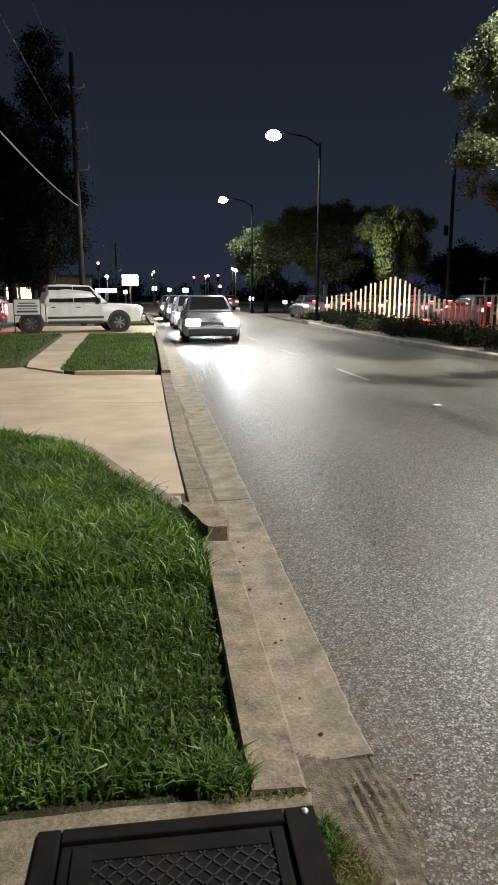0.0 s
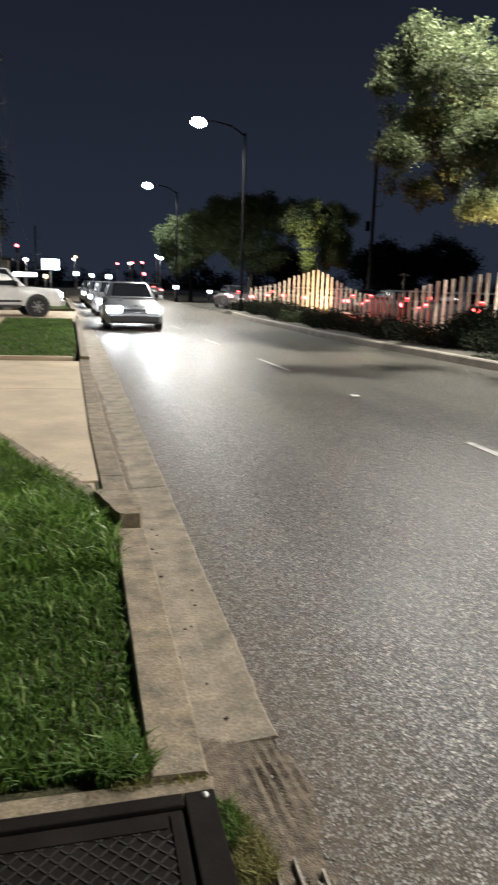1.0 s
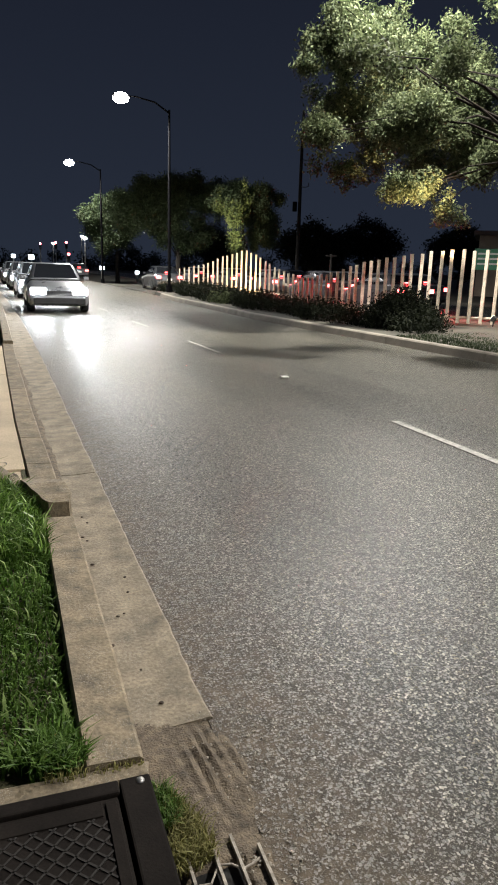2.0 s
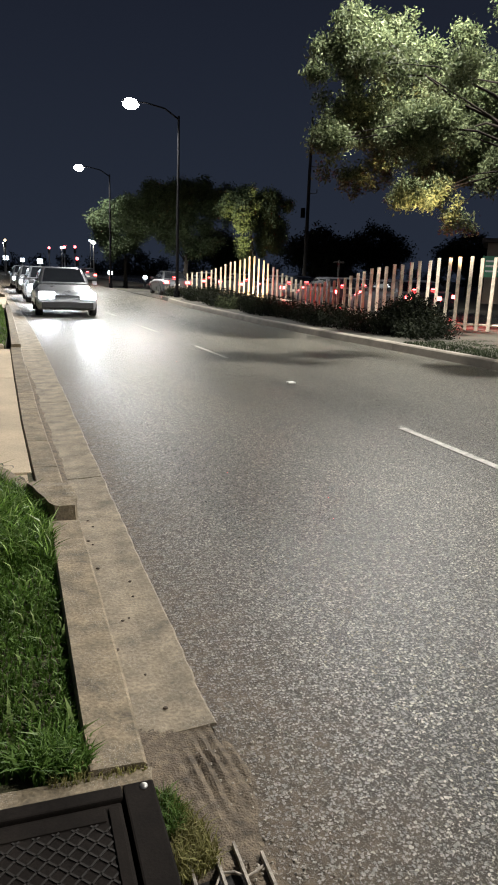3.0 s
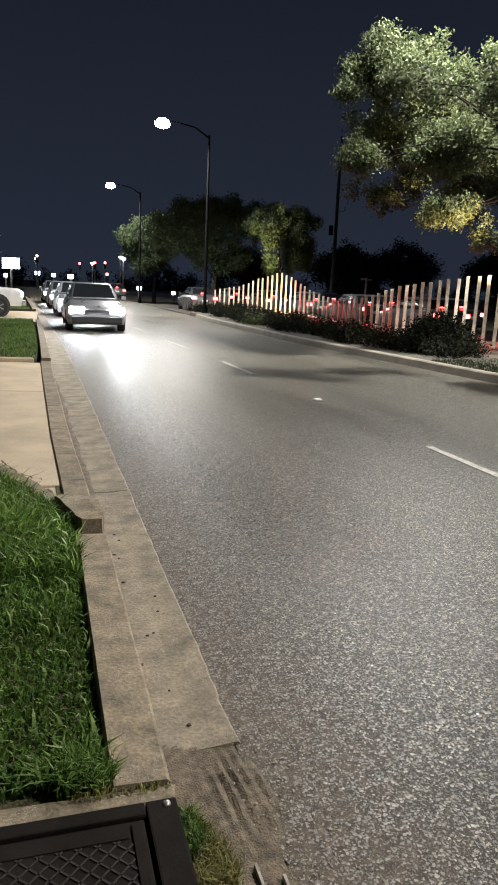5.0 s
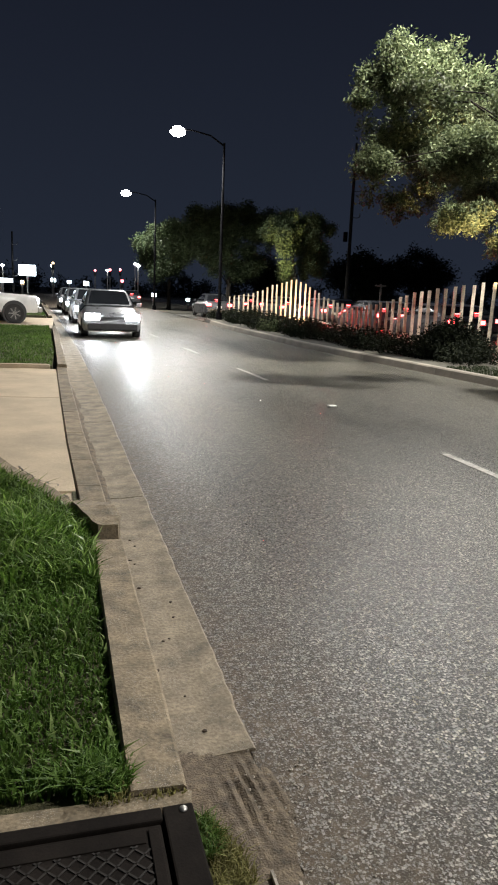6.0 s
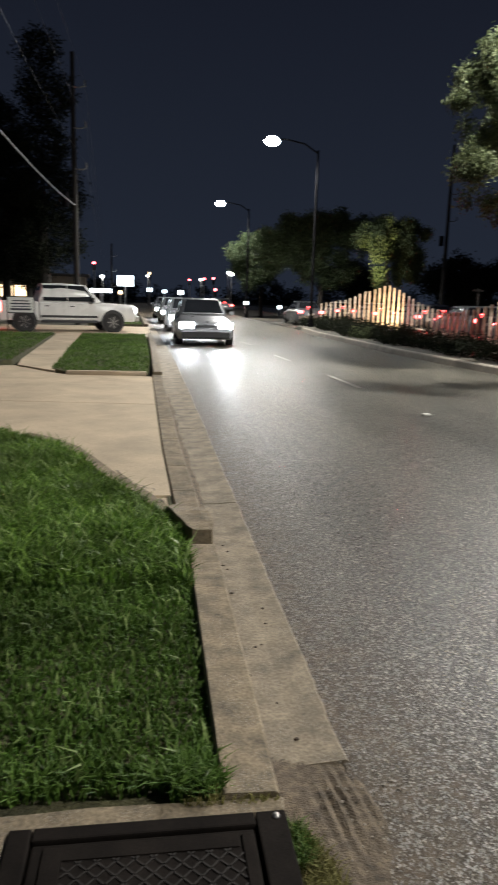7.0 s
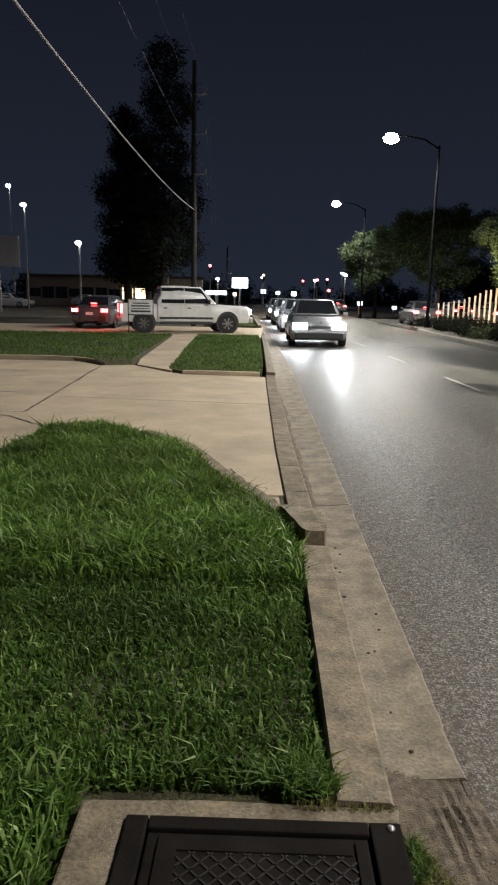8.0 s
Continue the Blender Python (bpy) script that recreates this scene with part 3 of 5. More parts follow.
# dirt lying in the gutter against the dropped kerb
bm = bmesh.new()
rows_ = []
for i in range(121):
    y = 4.42 + 0.056 * i
    wide_ = (0.062 + 0.035 * noise.noise((0.2, y * 1.9, 4)) + 0.022 * noise.noise((1.1, y * 8, 7))) * min(1, 0.35 + (11.3 - y) * 0.4)
    x0_ = ex(y) + 0.004
    rows_.append([bm.verts.new((x0_ + wide_ * f, y, z_ + 0.003 * noise.noise((f * 3, y * 14, 2)) * (f < 1))) for f, z_ in ((0, 0.012), (0.35, 0.009), (0.7, 0.006), (1.0, -0.0035))])
for p_, q_ in zip(rows_, rows_[1:]):
    for k in range(3):
        bm.faces.new((p_[k], p_[k + 1], q_[k + 1], q_[k]))
tagged(part("gutter_dirt", bm, MUD, smooth=True), "dark dirt lying in the gutter against the kerb", "soil", kind="structure")
# washed earth on the driveway by the kerb
def dirt_patch(x, y, rx, ry, z, seed, label):
    bm = bmesh.new()
    rings = []
    for j in range(5):
        ring = []
        for i in range(28):
            a = i * math.tau / 28
            r = (j + 1) / 5 * (1 + 0.35 * noise.noise((math.cos(a) * 1.4, math.sin(a) * 1.4, seed)) + 0.16 * noise.noise((math.cos(a) * 5, math.sin(a) * 5, seed)))
            h = (0.007, 0.006, 0.005, 0.003, -0.002)[j] + 0.003 * noise.noise((i * 1.7, j * 2.1, seed))
            ring.append(bm.verts.new((x + rx * r * math.cos(a), y + ry * r * math.sin(a), z + h)))
        rings.append(ring)
    bm.faces.new(rings[0])
    for r0, r1 in zip(rings, rings[1:]):
        for i in range(28):
            bm.faces.new((r0[i], r0[(i + 1) % 28], r1[(i + 1) % 28], r1[i]))
    tagged(part("soil_patch", bm, MUD, smooth=True), label, "soil", kind="structure")


dirt_patch(0.015, 4.70, 0.05, 0.14, 0.062, 5.0, "brown earth washed onto the driveway corner")

# footpath slabs beside the grass and on past the driveway
path = tagged(new("footpath"), "pale concrete footpath slabs crossing the lawn", "pavement", kind="structure")
PATH_L = ((-8, -2.35), (7.25, -2.42), (13, -2.55), (15, -2.86), (26, -3.50))
for i in range(9):
    a, b = 14.1 + 1.31 * i, 14.1 + 1.31 * (i + 1) - 0.015
    bm = bmesh.new()
    prism(bm, [(curve_at(a, PATH_L) + 0.03, a), (curve_at(a, PATH_L) + 0.87, a - (1.0 if i == 0 else 0)), (curve_at(b, PATH_L) + 0.87, b), (curve_at(b, PATH_L) + 0.03, b)], -0.04, 0.105, 0.006)
    part("slab", bm, DRIVE, path)
for i in range(9):
    a, b = -6.0 + 1.455 * i, -6.0 + 1.455 * (i + 1) - 0.015
    bm = bmesh.new()
    prism(bm, [(-3.6, a), (-2.40, a), (-2.40, b), (-3.6, b)], -0.04, 0.085, 0.006)
    part("slab", bm, DRIVE, path)
# edging of the lawn past the driveway
edging = tagged(new("lawn_edging"), "pale worn concrete edging of the far lawn", "kerb", kind="structure")
bm = bmesh.new()
o = [(-3.36, 14.10), (-3.75, 14.62), (-4.25, 15.0), (-5.0, 15.06), (-9.0, 14.95)]
prism(bm, o + [(x - 0.03, y + 0.13) for x, y in o[::-1]], -0.03, 0.16, 0.05)
part("edging_length", bm, DRIVE, edging)
bm = bmesh.new()
o = [(-1.60, 12.74), (-1.2, 12.66), (-0.7, 12.64), (-0.15, 12.66)]
prism(bm, o + [(x, y + 0.13) for x, y in o[::-1]], -0.03, 0.15, 0.05)
part("edging_length", bm, DRIVE, edging)

# soil bodies under the lawns
def inside(p, poly):
    x, y = p
    c = False
    j = len(poly) - 1
    for i in range(len(poly)):
        if (poly[i][1] > y) != (poly[j][1] > y) and x < (poly[j][0] - poly[i][0]) * (y - poly[i][1]) / (poly[j][1] - poly[i][1]) + poly[i][0]:
            c = not c
        j = i
    return c
VERGE = [(0.172, 1.675), (0.172, 3.70), (0.155, 3.88), (0.09, 4.18), (0.01, 4.30), (-0.13, 4.66), (-0.28, 4.92), (-0.45, 5.32), (-0.61, 5.74), (-0.82, 6.22), (-1.08, 6.58), (-1.33, 6.86), (-1.7, 7.2), (-2.05, 7.22), (-2.3, 7.0), (-2.36, 6.3), (-2.36, -5), (-0.56, -5), (-0.545, 1.67), (-0.2, 1.70)]
ISLAND = [(-0.12, 12.82), (-0.10, 15), (-0.18, 20), (-0.32, 25.7), (-2.55, 25.7), (-2.30, 20), (-1.93, 13.4), (-1.6, 12.92), (-0.8, 12.80)]
LAWN = [(-3.48, 14.4), (-3.0, 15.1), (-3.52, 25.6), (-30, 25.6), (-30, 15.2), (-4.3, 15.2), (-3.8, 14.8)]
ISLAND_FAR = [(-0.55, 35), (-1.0, 44), (-3.6, 44), (-3.2, 35)]
for name, poly, top in (("verge_soil", VERGE, 0.085), ("island_soil", ISLAND, 0.11), ("lawn_soil", LAWN, 0.11), ("far_island_soil", ISLAND_FAR, 0.11)):
    bm = bmesh.new()
    prism(bm, poly, -0.05, top)
    tagged(part(name, bm, SOIL), "brown soil under the lawn grass", "soil", kind="structure")


def grass(name, poly, count, zbase, tall, wide, seed, label, tuft=None, blades=None):
    rg = np.random.default_rng(seed)
    xs, ys = [p[0] for p in poly], [p[1] for p in poly]
    pts = []
    while len(pts) < count:
        q = rg.random((count, 2)) * (max(xs) - min(xs), max(ys) - min(ys)) + (min(xs), min(ys))
        pts += [p for p in q.tolist() if inside(p, poly)]
    pts = np.array(pts[:count])
    clump = np.array([noise.noise((x * 2.3, y * 2.3, 1.7)) + 0.6 * noise.noise((x * 7, y * 7, 4.0)) for x, y in pts])
    h = tall * (0.62 + 0.5 * rg.random(count) + 0.42 * clump).clip(0.28, 1.9)
    if tuft is not None:
        h = h * np.array([tuft(x, y) for x, y in pts])
    a = rg.random(count) * math.tau + 1.6 * clump
    lean = h * (0.25 + 0.85 * rg.random(count))
    w = wide * (0.6 + 0.8 * rg.random(count))
    dx, dy = np.cos(a), np.sin(a)
    b = rg.random(count) * math.tau
    sx, sy = np.cos(b) * w / 2, np.sin(b) * w / 2
    x, y = pts.T
    z = np.full(count, zbase)
    v = np.stack([
        np.stack([x - sx, y - sy, z - 0.01], 1), np.stack([x + sx, y + sy, z - 0.01], 1),
        np.stack([x - sx * .85 + dx * lean * .32, y - sy * .85 + dy * lean * .32, z + h * .62], 1),
        np.stack([x + sx * .85 + dx * lean * .32, y + sy * .85 + dy * lean * .32, z + h * .62], 1),
        np.stack([x + dx * lean, y + dy * lean, z + h * (0.72 + 0.28 * rg.random(count))], 1)], 1).reshape(-1, 3)
    i = np.arange(count) * 5
    quads = np.stack([i, i + 1, i + 3, i + 2], 1).tolist()
    tris = np.stack([i + 2, i + 3, i + 4], 1).tolist()
    return tagged(raw(name, v.tolist(), quads + tris, blades or GRASS), label, "grass", kind="stuff")


def verge_height(x, y):
    """shaggy towards the driveway, cropped in the middle, tufted again by the basin"""
    shag = max(0.0, min(1.0, (y - 3.12 - 0.25 * noise.noise((x * 1.7, 0.3, 2.0))) / 0.35))
    rim = max(0.0, min(1.0, (2.05 - y) / 0.35)) * (0.55 + 0.4 * noise.noise((x * 5, y * 5, 9)))
    corner = max(0, min(1, (-0.45 - x) * 2)) * max(0, min(1, (1.9 - y) * 2))
    return 0.47 + 0.70 * shag + 0.55 * rim + 0.75 * corner


NEAR_VERGE = [(0.165, 1.73), *VERGE[1:16], (-2.36, 1.0), (-0.56, 1.0), (-0.56, 1.73), (-0.2, 1.745)]
grass("verge_grass", NEAR_VERGE, 105000, 0.085, 0.090, 0.0085, 11, "lush green unmown grass blades on the verge", verge_height)
LONG_VERGE = [(0.15, 3.2), *VERGE[1:14], (-2.3, 3.2)]
grass("verge_long_grass", LONG_VERGE, 15000, 0.085, 0.125, 0.0115, 20, "long broad grass blades towards the driveway", None, LONGGRASS)
grass("verge_tufts", NEAR_VERGE, 3600, 0.085, 0.16, 0.0105, 19, "longer pale grass tufts standing out of the verge", verge_height, PALEGRASS)
grass("kerb_end_weeds", [(0.06, 1.645), (0.33, 1.65), (0.33, 1.68), (0.20, 1.73), (0.06, 1.71)], 300, 0.117, 0.020, 0.004, 17, "sparse yellow weeds in the joint at the kerb end", None, WEED)
grass("kerb_end_grass", [(0.02, 1.69), (0.17, 1.69), (0.185, 1.74), (0.16, 1.85), (0.02, 1.85)], 700, 0.10, 0.062, 0.007, 29, "grass tuft leaning over the kerb end")
grass("rear_verge_grass", [(-0.55, -5), (-0.55, 1.0), (-2.36, 1.0), (-2.36, -5)], 16000, 0.085, 0.10, 0.016, 18, "green grass on the verge behind the basin")
grass("island_grass", ISLAND, 16000, 0.11, 0.07, 0.010, 12, "short green grass on the island beside the road")
grass("lawn_grass", [(-3.48, 14.4), (-3.0, 15.1), (-3.52, 25.6), (-14, 25.6), (-14, 15.2), (-4.3, 15.2), (-3.8, 14.8)], 26000, 0.11, 0.08, 0.014, 13, "dim green mown lawn grass")
grass("far_island_grass", ISLAND_FAR, 3000, 0.11, 0.08, 0.02, 14, "short grass past the side road")
grass("basin_weeds", [(0.355, 1.36), (0.47, 1.38), (0.46, 1.50), (0.42, 1.60), (0.36, 1.66)], 1200, 0.010, 0.052, 0.0034, 15, "sparse yellowish weed growing beside the iron lid", None, WEED)
grass("green_weeds", [(0.355, 1.50), (0.40, 1.52), (0.40, 1.62), (0.36, 1.66)], 420, 0.010, 0.072, 0.004, 16, "small green weed tuft beside the iron lid")

bm = bmesh.new()
prism(bm, [(-0.55, -5), (0.17, -5), (0.17, 0.49), (-0.55, 0.49)], -0.05, 0.085)
tagged(part("rear_soil", bm, SOIL), "brown soil beside the kerb", "soil", kind="structure")
grass("rear_kerb_grass", [(-0.55, -5), (0.16, -5), (0.16, 0.48), (-0.55, 0.48)], 6000, 0.085, 0.10, 0.016, 28, "green grass beside the kerb behind the basin")
# rutted mud past the broken end of the gutter
bm = bmesh.new()
bmesh.ops.create_grid(bm, x_segments=130, y_segments=150, size=0.5)
for v in bm.verts:
    x, y = 0.33 + (v.co.x + 0.5) * 0.72, 0.75 + (v.co.y + 0.5) * 1.42
    limit = gx(y) + 0.02 + 0.07 * noise.noise((0.3, y * 4, 1)) + 0.02 * noise.noise((x * 9, y * 9, 2))
    e = min(1, max(0, (limit + 0.06 - x) / 0.16))
    e *= min(1, max(0, (2.07 + 0.09 * noise.noise((x * 6, 0.4, 3)) + 0.015 * noise.noise((x * 25, y * 9, 5)) - y) / 0.30))
    lane = max(0, min(1, (0.80 - x) / 0.06, (x - 0.44) / 0.06)) * max(0, 1 - abs(y - 1.80) / 0.34)
    comb = math.sin((x + 0.12 * (y - 1.6) + 0.012 * noise.noise((x * 9, y * 6, 4))) * 165)
    rut = 0.0110 * comb * abs(comb) * lane * (0.6 + 0.6 * noise.noise((x * 14, y * 5, 8)))
    hole = max(0, min(1, (0.535 + 0.015 * noise.noise((3, y * 20, 1)) - x) / 0.025, (1.375 + 0.02 * noise.noise((x * 20, 2, 1)) - y) / 0.03))
    v.co = (x, y, -0.008 - 0.04 * hole + 0.018 * e + e * rut + 0.006 * e * noise.noise((x * 8, y * 8, 0)) + 0.003 * e * noise.noise((x * 30, y * 30, 2)) + 0.0015 * noise.noise((x * 90, y * 90, 6)))
tagged(part("mud", bm, MUD, smooth=True), "sandy rutted mud washed along the road's edge", "mud", kind="structure")

# pebbles and leaf scraps lying in the gutter and on the mud
STONE = surface("pebble", (0.36, 0.32, 0.26), 0.8, vary=0.4, scale=20, fine=90, bump=0.3, piece=True)
SCRAP = surface("dead_leaf", (0.06, 0.04, 0.025), 0.8, vary=0.4, scale=20, fine=90, bump=0.3, piece=True)
def lump(r, seed, flat):
    bm = bmesh.new()
    bmesh.ops.create_icosphere(bm, subdivisions=1, radius=r)
    for v in bm.verts:
        v.co *= 0.8 + 0.5 * noise.noise(v.co * (1.3 / r) + Vector((seed, 0, 0)))
        v.co.z *= flat
    me = bpy.data.meshes.new("lump")
    bm.to_mesh(me)
    bm.free()
    return me
pebbles = [lump(0.008, k, 0.7) for k in range(4)]
scraps = [lump(0.012, 9 + k, 0.45) for k in range(3)]
for me in pebbles:
    me.materials.append(STONE)
for me in scraps:
    me.materials.append(SCRAP)
rnd = random.Random(8)
for x, y in ((0.42, 2.73), (0.45, 2.75), (0.47, 2.08), (0.51, 3.11), (0.37, 3.68), (0.39, 3.62), (0.42, 3.9), (0.40, 4.0), (0.44, 2.3), (0.38, 3.3), (0.50, 2.95), (0.36, 2.5)):
    ob = new("leaf_scrap", scraps[rnd.randrange(3)])
    ob.matrix_world = pose(x, y, 0.004, 0, 0, rnd.uniform(0, 360)) @ Matrix.Scale(rnd.uniform(0.6, 1.3), 4)
    tagged(ob, "dark dead leaf scrap lying in the gutter", "leaf", "gutter litter")
for k in range(270):
    x, y = rnd.uniform(0.50, 0.84), rnd.uniform(1.25, 2.05)
    if k > 165:
        y = rnd.uniform(1.6, 5.0)
        x = gx(y) + 0.02 + abs(rnd.gauss(0, 0.10))
    ob = new("pebble", pebbles[rnd.randrange(4)])
    ob.matrix_world = pose(x, y, 0.0135 if x < gx(y) - 0.03 and y < 2 else 0.003, 0, 0, rnd.uniform(0, 360)) @ Matrix.Scale(rnd.uniform(0.3, 0.85), 4)
    tagged(ob, "small pale pebble on sandy mud beside the road", "pebble", "pebbles")

TREADIRON = surface("worn_iron", (0.019, 0.016, 0.014), 0.70, metal=0.0, vary=0.4, scale=9, fine=90, bump=0.2, spec=0.3)
# ---- catch basin: concrete surround, iron frame, chequered lid, kerb grate ----
basin = base("catch_basin", (0, 0.055, 0), 0, "dark cast iron inspection cover set in concrete", "manhole cover")
bm = bmesh.new()
prism(bm, [(-0.54, 0.50), (0.335, 0.50), (0.335, 0.548), (-0.405, 0.548), (-0.405, 1.555), (0.335, 1.563), (0.345, 1.615), (-0.2, 1.628), (-0.54, 1.615)], -0.05, 0.115, 0.010)
for v in bm.verts:
    if v.co.z > 0.1:
        v.co.z += 0.006 * noise.noise(v.co * 14)
part("surround", bm, CONCRETE, basin, "chipped concrete surround")
bm = bmesh.new()
for c, s in (((-0.372, 1.05, 0.088), (0.06, 1.0, 0.08)), ((0.292, 1.05, 0.088), (0.084, 1.0, 0.08)), ((-0.046, 1.527, 0.088), (0.586, 0.046, 0.08))):
    box(bm, c, s, 0.006)
part("frame", bm, IRON, basin)
bm = bmesh.new()
box(bm, (-0.048, 1.045, 0.084), (0.576, 0.908, 0.07), 0.006)
lid = part("lid", bm, IRON, basin)
bm = bmesh.new()
for c, s in (((-0.28, 1.04, 0.121), (0.05, 0.88, 0.008)), ((0.218, 1.04, 0.121), (0.028, 0.88, 0.008)), ((-0.03, 1.462, 0.120), (0.45, 0.046, 0.006))):
    box(bm, c, s, 0.002)
part("rim", bm, IRON, lid)
bm = bmesh.new()
X0, X1, Y0, Y1 = -0.252, 0.202, 0.62, 1.436
for s in (-1, 1):
    for i in range(-14, 40):
        # a ridge on the line x + s * y = k, cut to the panel
        k = (X0 + s * (Y0 if s > 0 else Y1)) + 0.047 * i
        pts = [(k - s * y, y) for y in (Y0, Y1)] + [(x, s * (k - x)) for x in (X0, X1)]
        pts = sorted({(round(x, 4), round(y, 4)) for x, y in pts if X0 - 1e-6 <= x <= X1 + 1e-6 and Y0 - 1e-6 <= y <= Y1 + 1e-6})
        if len(pts) > 1 and math.dist(pts[0], pts[-1]) > 0.03:
            (xa, ya), (xb, yb) = pts[0], pts[-1]
            box(bm, ((xa + xb) / 2, (ya + yb) / 2, 0.1200), (math.dist(pts[0], pts[-1]), 0.0055, 0.0035), 0.0, Matrix.Rotation(math.atan2(yb - ya, xb - xa), 4, "Z"))
tread = part("tread", bm, TREADIRON, lid, "raised diamond tread")
bm = bmesh.new()
bmesh.ops.create_uvsphere(bm, u_segments=12, v_segments=6, radius=0.0115, matrix=pose(0.305, 1.528, 0.129) @ Matrix.Diagonal((1, 1, 0.6, 1)))
part("bolt", bm, STEEL, basin, "worn steel bolt head", smooth=True)

grate = base("storm_drain_grate", (0, 0, 0), 0, "rusty pale steel bar grate over a dark drain", "drain grate")
# shallow plate under the bars; the drain's inner darkness is its colour
PIT_SHADE = surface("drain_pit_shade", (0.012, 0.011, 0.010), 0.9, vary=0.3, scale=6, fine=40, bump=0.3)
bm = bmesh.new()
prism(bm, [(0.35, 0.72), (0.56, 0.72), (0.545, 1.30), (0.515, 1.375), (0.47, 1.395), (0.40, 1.385)], -0.02, -0.006)
part("pit", bm, PIT_SHADE, grate, "flat near-black plate standing in for the shaded drain opening")
for x, tip in ((0.391, 1.415), (0.462, 1.412), (0.518, 1.440), (0.580, 1.390)):
    bm = bmesh.new()
    prism(bm, [(x - 0.004, 0.78), (x + 0.004, 0.78), (x + 0.004, tip), (x - 0.004, tip)], 0.004, 0.022)
    part("bar", bm, RUST, grate)
for y in (0.90, 1.12, 1.35):
    bm = bmesh.new()
    tube(bm, [(0.391, y - 0.03, 0.012), (0.43, y - 0.035, 0.014), (0.462, y + 0.012, 0.014), (0.495, y + 0.005, 0.014), (0.518, y - 0.018, 0.014), (0.545, y - 0.010, 0.014), (0.580, y + 0.006, 0.013)], [0.0032] * 7, 6)
    part("crossbar", bm, RUST, grate)

# ---- timber post fence on the median: plan line and wavy tops ----
# distance along it is walked by bearing; bearing, range, top
FENCE_PLAN = ((13.7, 43.0, 1.38), (15.9, 40.5, 1.68), (17.2, 38.6, 2.10), (18.1, 37.2, 2.20), (18.85, 36.6, 2.42), (19.6, 36.0, 2.26), (20.4, 35.4, 1.98), (21.3, 34.2, 1.62), (22.4, 31.5, 1.38), (23.8, 28.0, 1.18),
              (24.4, 26.8, 1.27), (25.8, 25.2, 1.41), (27.0, 23.6, 1.57), (28.2, 22.0, 1.75), (29.4, 21.0, 1.85), (30.7, 20.6, 1.92), (32.2, 20.3, 2.01), (33.6, 20.1, 2.08), (35.2, 20.0, 2.16), (36.5, 20.0, 2.15), (38.0, 20.0, 2.15), (44, 20.6, 2.1))
fence = base("timber_fence", (0, 0, 0), 0, "pale square timber posts with a wavy top, red lit", "fence")
bear, k = 13.7, 0
while bear < 44:
    rg_ = curve_at(bear, [(p[0], p[1]) for p in FENCE_PLAN])
    top = curve_at(bear, [(p[0], p[2]) for p in FENCE_PLAN]) + 0.02 * math.sin(k * 2.4)
    bm = bmesh.new()
    wid = 0.088 if bear > 26 else 0.085
    box(bm, (0, 0, (top - 0.02) / 2), (wid, wid, top - 0.16), 0.006)
    ob = part("post", bm, WOOD, fence)
    a = radians(bear)
    ob.matrix_world = pose(rg_ * math.sin(a), rg_ * math.cos(a), 0.07, 0.4 * math.sin(k * 1.7), 0.5 * math.sin(k * 2.9), -bear + 14 * math.sin(k * 0.21))
    if bear < 26:
        bear = min(bear + 0.385, 26.020)
    else:
        bear += 0.47 + 0.038 * (bear - 26)
    k += 1
bm = bmesh.new()
rail = [(curve_at(b, [(p[0], p[1]) for p in FENCE_PLAN]) * math.sin(radians(b)), curve_at(b, [(p[0], p[1]) for p in FENCE_PLAN]) * math.cos(radians(b)) + 0.10, 0.34) for b in [13.7 + 0.6 * i for i in range(50)]]
tube(bm, rail, [0.035] * len(rail), 6)
part("rail", bm, WOOD, fence)

# ---- planting ----


def leaf_mesh(centres, radii, count, size, seed, flat=0.8, hollow=0.55, spray=14, loose=2.1):
    """Many small leaves gathered on twig sprays within uneven lobes."""
    rg = np.random.default_rng(seed)
    m = count // spray
    vol = np.array(radii) ** 2
    pick = rg.choice(len(centres), m, p=vol / vol.sum())
    d = rg.normal(size=(m, 3))
    d /= np.linalg.norm(d, axis=1)[:, None]
    bumpy = np.array([noise.noise((q[0] * 2.6 + k * 3.7, q[1] * 2.6, q[2] * 2.6)) for q, k in zip(d.tolist(), pick.tolist())])
    r = (hollow + (1 - hollow) * rg.random(m) ** 0.6) * (1 + 0.38 * bumpy)
    sprays = np.array(centres)[pick] + d * (np.array(radii)[pick] * r)[:, None] * (1, 1, flat)
    c = np.repeat(sprays, spray, 0) + rg.normal(size=(m * spray, 3)) * size * loose
    n = len(c)
    u = rg.normal(size=(n, 3))
    u /= np.linalg.norm(u, axis=1)[:, None]
    w = np.cross(u, rg.normal(size=(n, 3)))
    w /= np.linalg.norm(w, axis=1)[:, None]
    s = (size * (0.6 + 0.7 * rg.random(n)))[:, None]
    v = np.stack([c - u * s, c + w * s * 0.42, c + u * s, c - w * s * 0.42], 1).reshape(-1, 3)
    i = np.arange(n) * 4
    return v.tolist(), np.stack([i, i + 1, i + 2, i + 3], 1).tolist()


